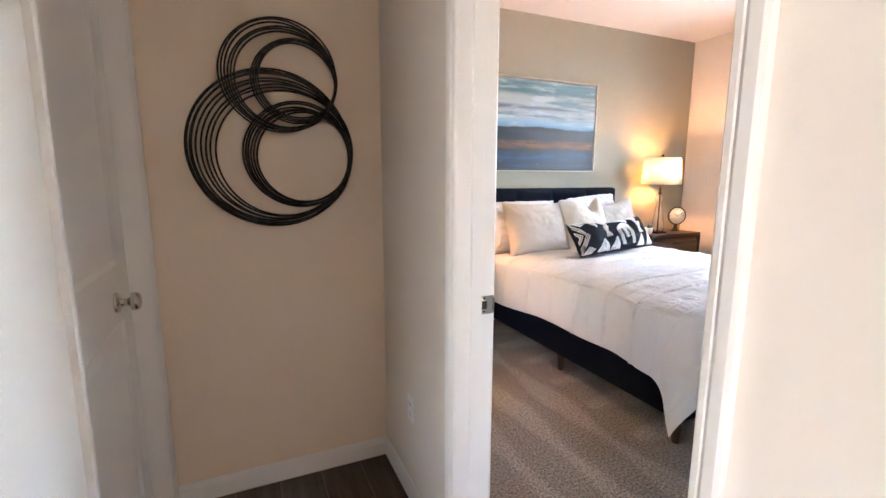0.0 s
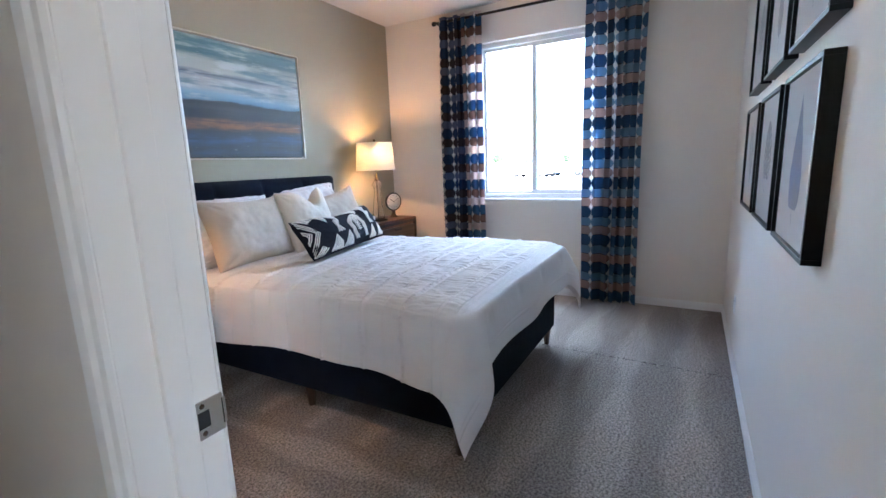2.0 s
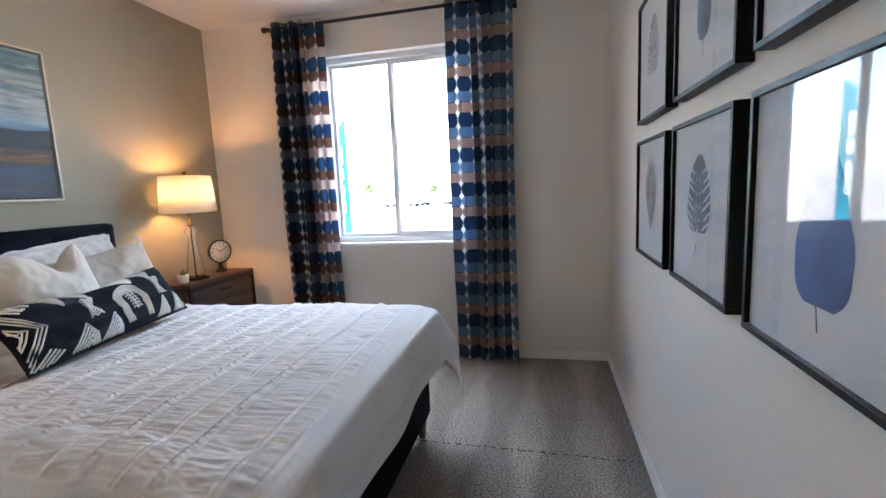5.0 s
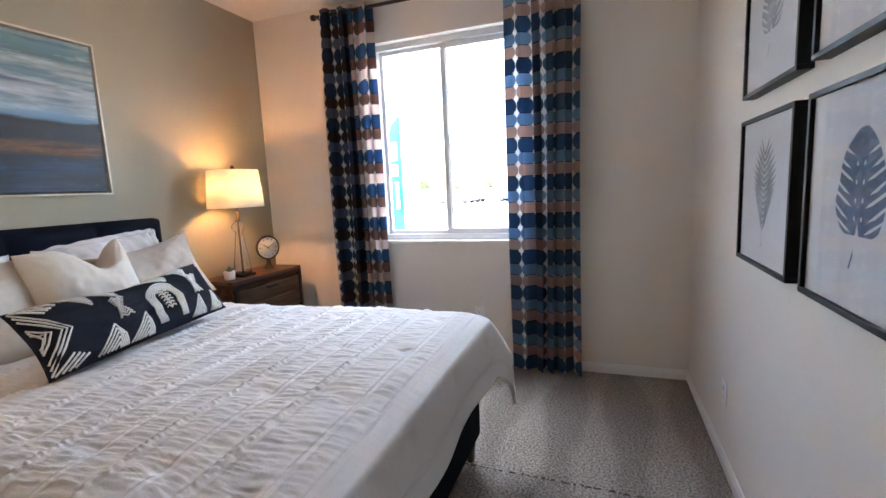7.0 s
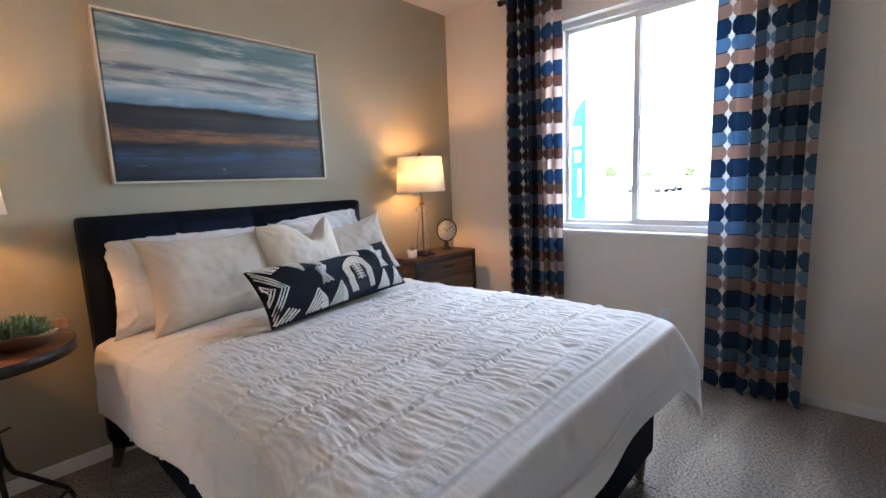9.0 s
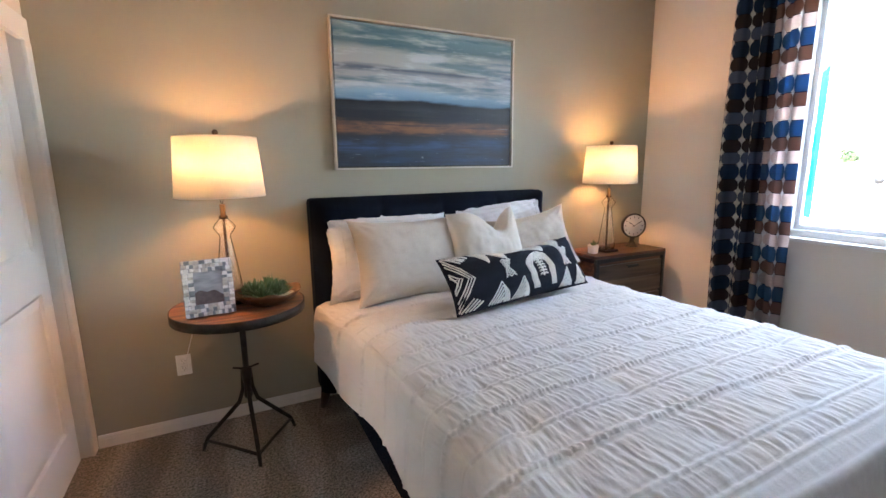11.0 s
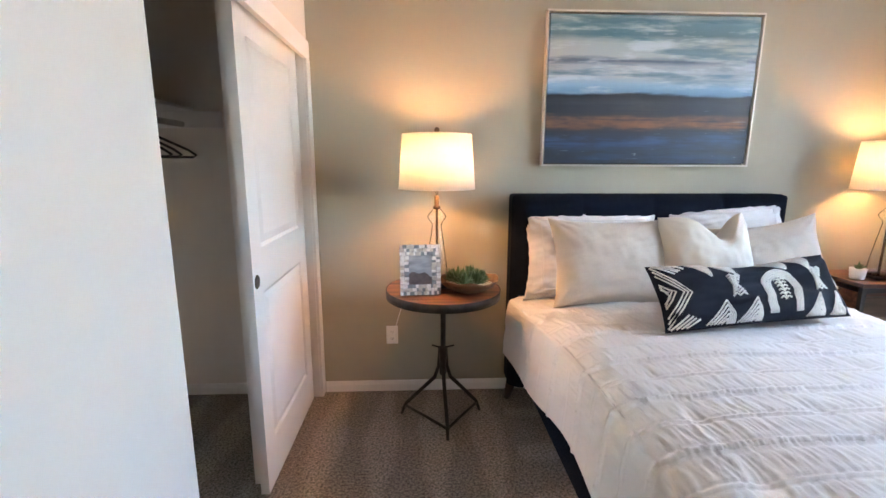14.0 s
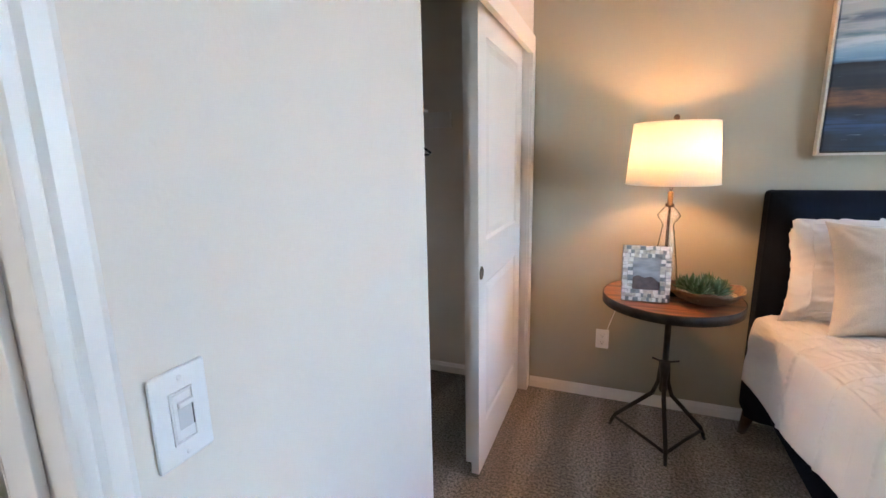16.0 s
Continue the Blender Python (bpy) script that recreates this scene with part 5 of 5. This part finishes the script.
# ---- nightstand ----
ns = thing("nightstand", (5.22, 4.315, 0), "two-drawer nightstand of dark reclaimed wood with a black metal frame", "nightstand")
nw, nd, nh = 0.35, 0.172, 0.75
for i in range(3):
    y0 = -nd + i * 2 * nd / 3
    box("top_board", (-nw, y0 + 0.0008, nh - 0.022), (nw, y0 + 2 * nd / 3 - 0.0008, nh), STANDW, ns, 0.0015)
for sx in (-1, 1):
    for sy in (-1, 1):
        box("post", (sx * nw - (0.025 if sx > 0 else 0), sy * nd - (0.025 if sy > 0 else 0), 0), (sx * nw + (0.025 if sx < 0 else 0), sy * nd + (0.025 if sy < 0 else 0), nh - 0.0225), BLACK, ns, 0.001)
boxes("top_rail", [((-nw + 0.026, -nd, nh - 0.05), (nw - 0.026, -nd + 0.02, nh - 0.0225))], BLACK, ns)
box("carcass", (-nw + 0.005, -nd + 0.028, 0.16), (nw - 0.005, nd - 0.003, nh - 0.0525), STANDW, ns)
for k, z0 in enumerate((0.44, 0.185)):
    d_ = new("drawer", None)
    d_.parent = ns
    for j in range(2):
        box("drawer_board", (-nw + 0.03, -nd + 0.006, z0 + j * 0.118), (nw - 0.03, -nd + 0.026, z0 + j * 0.118 + 0.1165), DRAWERW, d_, 0.0015)
    boxes("handle", [((-0.055, -nd - 0.010, z0 + 0.215), (0.055, -nd + 0.006, z0 + 0.222)), ((-0.055, -nd - 0.010, z0 + 0.203), (0.055, -nd - 0.006, z0 + 0.215))], BLACK, d_, 0.001, "black cup pull")
box("lower_rail", (-nw + 0.026, -nd + 0.004, 0.155), (nw - 0.026, -nd + 0.022, 0.18), BLACK, ns)

# ---- clock ----
ck = thing("table_clock", (5.405, 4.32, 0.752), "round black-rimmed table clock with a white dial on the nightstand", "clock", rz=-22)
bm = bmesh.new()
add_lathe(bm, [(0.0, 0.0), (0.046, 0.0), (0.046, 0.006), (0.030, 0.016), (0.018, 0.040), (0.016, 0.075), (0.0, 0.080)], 28)
part("pedestal", bm, BLACK, ck, smooth=True)
q = pose(0, 0, 0.165, 90)
lathe("case", [(0.0, -0.022), (0.080, -0.022), (0.092, -0.010), (0.096, 0.008), (0.094, 0.022), (0.086, 0.024), (0.084, 0.016), (0.0, 0.016)], BLACK, ck, 48).matrix_local = q
lathe("dial", [(0.0, 0.0172), (0.0835, 0.0172), (0.0835, 0.0165)], CLOCKW, ck, 48).matrix_local = q
for hr in range(12):
    bm = bmesh.new()
    add_box(bm, (-0.002, 0.060, 0.0175), (0.002, 0.073, 0.0185), m=Matrix.Rotation(-math.radians(hr * 30), 4, "Z"))
    part("hour_mark", bm, BLACK, ck).matrix_local = q
bm = bmesh.new()
add_box(bm, (-0.0025, -0.010, 0.019), (0.0025, 0.048, 0.0205), m=Matrix.Rotation(-radians(304), 4, "Z"))
part("hour_hand", bm, BLACK, ck).matrix_local = q
bm = bmesh.new()
add_box(bm, (-0.0018, -0.012, 0.021), (0.0018, 0.068, 0.0222), m=Matrix.Rotation(-radians(60), 4, "Z"))
part("minute_hand", bm, BLACK, ck).matrix_local = q

# ---- small pot ----
pt_ = thing("cactus_pot", (4.945, 4.262, 0.752), "small white ceramic pot with a tiny green cactus on the nightstand", "potted plant")
lathe("pot", [(0.0, 0.0), (0.030, 0.0), (0.034, 0.004), (0.040, 0.060), (0.036, 0.062), (0.034, 0.052), (0.0, 0.050)], CERAMIC, pt_, 28)
bm = bmesh.new()
rnd = random.Random(9)
for k in range(26):
    a, e = rnd.uniform(0, 6.28), rnd.uniform(0.4, 1.5)
    add_leaf(bm, Vector((0, 0, 0.055)), Vector((math.cos(a) * math.cos(e), math.sin(a) * math.cos(e), math.sin(e))), rnd.uniform(0.03, 0.05), 0.012, 0.006)
part("cactus", bm, SUCC, pt_)

# ---- painting over the bed ----
PX0, PX1, PZ0, PZ1 = 3.158, 4.362, 1.373, 2.195
pc = thing("seascape_painting", ((PX0 + PX1) / 2, YN, (PZ0 + PZ1) / 2), "large abstract seascape in blues and white in a slim pale frame", "painting")
pw, phh = (PX1 - PX0) / 2, (PZ1 - PZ0) / 2
FRAMEW = mat("pale_gold_frame", (0.62, 0.58, 0.50), 0.35, metal=0.15, noise_scale=20, noise_amt=0.06)
boxes("frame", [((-pw, -0.045, -phh), (pw, -0.002, -phh + 0.010)), ((-pw, -0.045, phh - 0.010), (pw, -0.002, phh)),
                ((-pw, -0.045, -phh + 0.010), (-pw + 0.010, -0.002, phh - 0.010)), ((pw - 0.010, -0.045, -phh + 0.010), (pw, -0.002, phh - 0.010))], FRAMEW, pc, 0.001)
box("canvas", (-pw + 0.018, -0.036, -phh + 0.018), (pw - 0.018, -0.006, phh - 0.018), PAINTING, pc, 0.002)
box("backing", (-pw + 0.011, -0.008, -phh + 0.011), (pw - 0.011, -0.003, phh - 0.011), BLACK, pc)

# ---- wall ring sculpture in the hall ----
rg = thing("ring_wall_sculpture", (1.310, HY1, 1.475), "wall sculpture of overlapping brushed black wire rings", "wall art")
WIRE = mat("brushed_black_wire", (0.03, 0.029, 0.027), 0.35, metal=0.9, noise_scale=60, noise_amt=0.7, fine=15, fine_amt=0.5, bump=0.3, bump_scale=50)
rnd = random.Random(21)


def wire_ring(cx, cz, r, e, depth, th=0.0035):
    p0 = rnd.uniform(0, 6.28)
    pts_ = []
    for i in range(72):
        a = 2 * math.pi * i / 72
        rr = r * (1 + 0.012 * math.sin(2 * a + p0) + 0.006 * math.sin(3 * a + p0))
        pts_.append((cx + rr * math.cos(a), -depth - 0.006 * math.sin(a * 2 + p0), cz + rr * e * math.sin(a)))
    tube("wire_ring", pts_, th, WIRE, rg, 6, True)


# outer big group, touching at the lower right
for k in range(9):
    r = 0.306 - (0.0040 * k if k < 4 else 0.012 + 0.0085 * (k - 3))
    off = 0.306 - r
    wire_ring(-0.009 + off * 0.88, -0.045 - off * 0.30, r, 0.97, 0.018 + rnd.uniform(0, 0.016), 0.0038)
for k in range(6):
    r = 0.208 - 0.0055 * k
    wire_ring(0.298 - 0.208 - 0.003 + (0.208 - r) * 0.8, -0.065 - (0.208 - r) * 0.35, r, 0.97, 0.018 + rnd.uniform(0, 0.016), 0.0038)
for k in range(6):
    r = 0.215 - 0.0062 * k
    wire_ring(0.028 + (0.215 - r) * 0.8, 0.232 - (0.215 - r) * 0.5, r, 0.97, 0.03 + rnd.uniform(0, 0.014), 0.0036)
for k in range(4):
    r = 0.160 - 0.0055 * k
    wire_ring(0.083 + (0.160 - r) * 0.6, 0.212 + (0.160 - r) * 0.3, r, 0.97, 0.03 + rnd.uniform(0, 0.014), 0.0036)

# ---- framed leaf prints ----
LEAFM = [mat("print_blue", (0.06, 0.12, 0.32), 0.8, noise_scale=14, noise_amt=0.45), mat("print_slate", (0.11, 0.15, 0.24), 0.8, noise_scale=14, noise_amt=0.5), mat("print_pale", (0.24, 0.28, 0.33), 0.8, noise_scale=14, noise_amt=0.4)]


def flat_poly(bm, pts2, y=0.0):
    vs = [bm.verts.new((a, y, b)) for a, b in pts2]
    bm.faces.new(vs)


def leaf_print(kind):
    """Leaf silhouettes lying in the xz plane, about 0.32 tall, centred."""
    bm = bmesh.new()
    if kind == "solid":
        out = []
        for t in np.linspace(0, 1, 40):
            z = -0.14 + 0.30 * t
            w = 0.066 * math.sin(math.pi * min(1, (t * 0.97 + 0.03) ** 0.55)) ** 0.85 * (1.1 - 0.3 * t) + 0.001 + 0.0015 * math.sin(t * 23)
            out.append((w, z))
        flat_poly(bm, out + [(-a * 0.92 + 0.006, b) for a, b in reversed(out)])
        flat_poly(bm, [(0.002, -0.14), (-0.002, -0.14), (0.004, -0.18), (0.008, -0.18)])
    elif kind == "slit":
        out = []
        for t in np.linspace(0, 1, 36):
            z = -0.098 + 0.226 * t - (0.016 * (1 - t / 0.12) if t < 0.12 else 0) * -1
            w = 0.079 * math.sin(math.pi * (0.10 + 0.885 * t)) ** 0.55 * (1.06 - 0.22 * t)
            out.append((w, z))
        flat_poly(bm, out + [(-a + 0.004 * math.sin(b * 60), b) for a, b in reversed(out)])
        flat_poly(bm, [(0.003, -0.09), (-0.003, -0.09), (-0.022, -0.150), (-0.018, -0.152)])
    elif kind == "fern":
        for s in (-1, 1):
            for k in range(13):
                z0 = -0.13 + k * 0.019
                ln = 0.085 * math.sin(math.pi * (k + 2) / 16.0)
                flat_poly(bm, [(0, z0), (s * ln * 0.55, z0 + 0.020), (s * ln * 1.05, z0 + 0.062), (s * ln * 0.5, z0 + 0.040), (0, z0 + 0.011)], -0.00006 * k)
        flat_poly(bm, [(0.0015, -0.18), (-0.0015, -0.18), (-0.001, 0.16), (0.001, 0.16)], -0.001)
    else:                      # narrow paddle
        out = []
        for t in np.linspace(0, 1, 40):
            z = -0.13 + 0.29 * t
            w = 0.042 * math.sin(math.pi * min(1, t ** 0.62)) ** 0.8 * (1.2 - 0.85 * t) + 0.0035
            out.append((w, z))
        flat_poly(bm, out + [(-a, b) for a, b in reversed(out)])
        flat_poly(bm, [(0.002, -0.13), (-0.002, -0.13), (-0.006, -0.17), (-0.003, -0.17)])
    bmesh.ops.triangulate(bm, faces=bm.faces)
    return bm


def leaf_gaps():
    """The pale splits and holes of a split leaf."""
    bm = bmesh.new()
    for s_ in (-1, 1):
        for k in range(7):
            z0 = -0.078 + k * 0.0255
            a, b = (0.020 + 0.010 * (k % 2), z0), (0.094, z0 + 0.040)
            w = 0.0016 + 0.0009 * (k % 3)
            flat_poly(bm, [(s_ * a[0], a[1]), (s_ * (a[0] + 0.02), a[1] + 0.006), (s_ * b[0], b[1] - w), (s_ * b[0], b[1] + w * 1.6), (s_ * (a[0] + 0.015), a[1] + 0.011)])
        for k in range(4):
            z0 = -0.055 + k * 0.036
            flat_poly(bm, [(s_ * 0.009, z0), (s_ * 0.014, z0 + 0.004), (s_ * 0.013, z0 + 0.012), (s_ * 0.008, z0 + 0.009)])
    flat_poly(bm, [(-0.008, -0.120), (0.010, -0.120), (0.006, -0.080), (0, -0.058), (-0.005, -0.080)])
    return bm


FW, FH, FD = 0.50, 0.50, 0.042
PRINTS = [(2.853, 0, "solid", 0, "solid blue leaf"), (3.443, 0, "slit", 1, "split slate-blue leaf"), (4.033, 0, "fern", 2, "pale grey fern frond"),
          (2.853, 1, "fern", 1, "slate-blue palm frond"), (3.443, 1, "paddle", 1, "narrow blue leaf"), (4.033, 1, "slit", 2, "grey split leaf")]
for fx, rowi, kind, mi, txt in PRINTS:
    z0 = 1.007 + rowi * 0.578
    o = thing("framed_leaf_print", (fx + FW / 2, YS, z0 + FH / 2), "black box frame with " + txt + " print", "framed print", "leaf prints on the wall", rz=180)
    b_ = 0.014
    boxes("frame", [((-FW / 2, -FD, -FH / 2), (FW / 2, -0.001, -FH / 2 + b_)), ((-FW / 2, -FD, FH / 2 - b_), (FW / 2, -0.001, FH / 2)),
                    ((-FW / 2, -FD, -FH / 2 + b_), (-FW / 2 + b_, -0.001, FH / 2 - b_)), ((FW / 2 - b_, -FD, -FH / 2 + b_), (FW / 2, -0.001, FH / 2 - b_))], BLACKWOOD, o, 0.0012)
    box("paper", (-FW / 2 + b_, -0.031, -FH / 2 + b_), (FW / 2 - b_, -0.004, FH / 2 - b_), PAPER, o)
    lf = part("leaf", leaf_print(kind), LEAFM[mi], o)
    lf.matrix_local = pose(0, -0.0316, 0.01) @ Matrix.Diagonal((1.25, 1, 1.05, 1))
    if kind == "slit":
        part("leaf_split", leaf_gaps(), PAPER, o).matrix_local = pose(0, -0.0324, 0.01) @ Matrix.Diagonal((1.25, 1, 1.05, 1))
    bm = bmesh.new()
    bm.faces.new([bm.verts.new(p) for p in ((-FW / 2 + b_, -0.0355, -FH / 2 + b_), (FW / 2 - b_, -0.0355, -FH / 2 + b_), (FW / 2 - b_, -0.0355, FH / 2 - b_), (-FW / 2 + b_, -0.0355, FH / 2 - b_))])
    g = part("glass", bm, PICGLASS, o)
    g.visible_shadow = False

# ---- closet: shelf, rod, hangers ----
sh = thing("closet_shelf", (1.15, 3.9, 1.66), "white closet shelf with a cleat and hanging rod", "shelf")
box("shelf_board", (-0.249, -0.879, 0.0), (0.10, 0.599, 0.018), TRIM, sh, 0.002)
box("cleat", (-0.249, 0.580, -0.09), (0.25, 0.5995, -0.001), TRIM, sh, 0.002)
tube("rod", [(0.04, -0.879, -0.07), (0.04, 0.579, -0.07)], 0.016, CHROME, sh, 14)


def hanger(y, rz, label):
    o = thing("clothes_hanger", (1.19, y, 1.595), label, "clothes hanger", "hangers on the closet rod", rz)
    tube("hook", [(0.0, 0, -0.075), (0.0, 0, -0.03), (0.018, 0, -0.01), (0.02, 0, 0.008), (0.006, 0, 0.022), (-0.012, 0, 0.018), (-0.02, 0, 0.004)], 0.0018, CHROME, o, 6)
    tube("shoulders", [(-0.215, 0, -0.175), (-0.18, 0, -0.15), (-0.03, 0, -0.08), (0.0, 0, -0.07), (0.03, 0, -0.08), (0.18, 0, -0.15), (0.215, 0, -0.175), (0.20, 0, -0.183), (-0.20, 0, -0.183)], 0.0065, BLACK, o, 8, True)


hanger(3.93, 4, "black velvet hanger on the closet rod")
hanger(4.05, -6, "black velvet hanger on the closet rod")
hanger(4.15, 3, "black velvet hanger on the closet rod")

# ---- outside the window ----
SAND = mat("pale_gravel", (0.42, 0.38, 0.33), 0.95, noise_scale=0.6, noise_amt=0.15, fine=40, fine_amt=0.2)
box("ground", (-600, -600, -0.45), (1200, 600, -0.35), SAND, kind="structure", label="pale gravel and pavement ground")
FLAG = mat("turquoise_flag", (0.0, 0.20, 0.26), 1.0, noise_scale=5, noise_amt=0.05)
fl = thing("feather_flag", (12.0, 6.12, -0.35), "tall turquoise feather flag with white shapes on a pole", "flag")
tube("pole", [(0, 0, 0), (0, 0, 2.4), (0, 0.0, 3.36)], 0.012, CHROME, fl, 8)


def flag_fn(u, v):
    w = 0.42 * (1 - 0.12 * v) * min(1.0, 1.0 - max(0, v - 0.82) * 1.8)
    return (0.03 * math.sin(u * 3 + v * 5), u * w, 0.75 + v * 2.6 - 0.20 * u * v * v)


sheet("cloth", flag_fn, 8, 40, FLAG, fl)
bm = bmesh.new()
for zc, w, h_ in ((2.35, 0.20, 0.40), (2.0, 0.14, 0.25), (1.25, 0.07, 0.6)):
    add_box(bm, (-0.05, 0.10, zc), (-0.042, 0.10 + w, zc + h_), 0.003)
part("white_shapes", bm, PLASTIC, fl)
TREEM = mat("far_foliage", (0.07, 0.10, 0.04), 0.8, noise_scale=3, noise_amt=0.3)
rnd = random.Random(3)


def tree(loc, h, seed):
    r_ = random.Random(seed)
    o = thing("tree", loc, "distant round-crowned green street tree", "tree", "street trees")
    tube("trunk", [(0, 0, 0), (0.05, 0, h * 0.3), (0, 0.05, h * 0.55)], [h * 0.035, h * 0.025, h * 0.015], DARKLEG, o, 8)
    bm = bmesh.new()
    for k in range(260):
        a, e, q = r_.uniform(0, 6.28), r_.uniform(-1, 1), r_.random() ** 0.4
        c = Vector((math.cos(a) * math.sqrt(1 - e * e), math.sin(a) * math.sqrt(1 - e * e), e * 0.8)) * q * h * 0.33
        c.z += h * 0.68
        s = h * 0.05 * r_.uniform(0.6, 1.3)
        n_ = Vector((r_.uniform(-1, 1), r_.uniform(-1, 1), r_.uniform(-1, 1))).normalized()
        t_ = n_.orthogonal() * s
        b2 = n_.cross(t_)
        bm.faces.new([bm.verts.new(c + t_), bm.verts.new(c + b2), bm.verts.new(c - t_), bm.verts.new(c - b2)])
    part("crown", bm, TREEM, o, kind="stuff")


tree((72, 30, -0.35), 3.4, 1)
tree((78, 26.5, -0.35), 2.4, 2)
tree((80, 21, -0.35), 2.8, 3)


def car(loc, rz, colour, label):
    o = thing("car", loc, label, "car", "parked cars", rz)
    P = mat("car_paint", colour, 0.3, coat=0.5)
    bm = bmesh.new()
    prof = [(-2.1, 0.35), (-2.15, 0.7), (-1.9, 0.95), (-1.2, 1.0), (-0.6, 1.42), (0.9, 1.45), (1.6, 1.05), (2.1, 0.95), (2.15, 0.4)]
    L_ = [bm.verts.new((a, -0.85, b)) for a, b in prof]
    R_ = [bm.verts.new((a, 0.85, b)) for a, b in prof]
    bm.faces.new(L_), bm.faces.new(R_[::-1])
    for i in range(len(prof)):
        j = (i + 1) % len(prof)
        bm.faces.new([L_[i], R_[i], R_[j], L_[j]])
    part("body", bm, P, o)
    boxes("windows", [((-0.55, -0.86, 1.02), (0.85, 0.86, 1.36))], BLACK, o, 0.02)
    for a in (-1.35, 1.35):
        for s in (-1, 1):
            tube("wheel", [(a, s * 0.72, 0.33), (a, s * 0.9, 0.33)], 0.33, BLACK, o, 18)


car((48, 16.5, -0.35), 80, (0.5, 0.5, 0.52), "silver car parked beyond the window")
car((50, 13.2, -0.35), 85, (0.1, 0.2, 0.4), "blue car parked beyond the window")
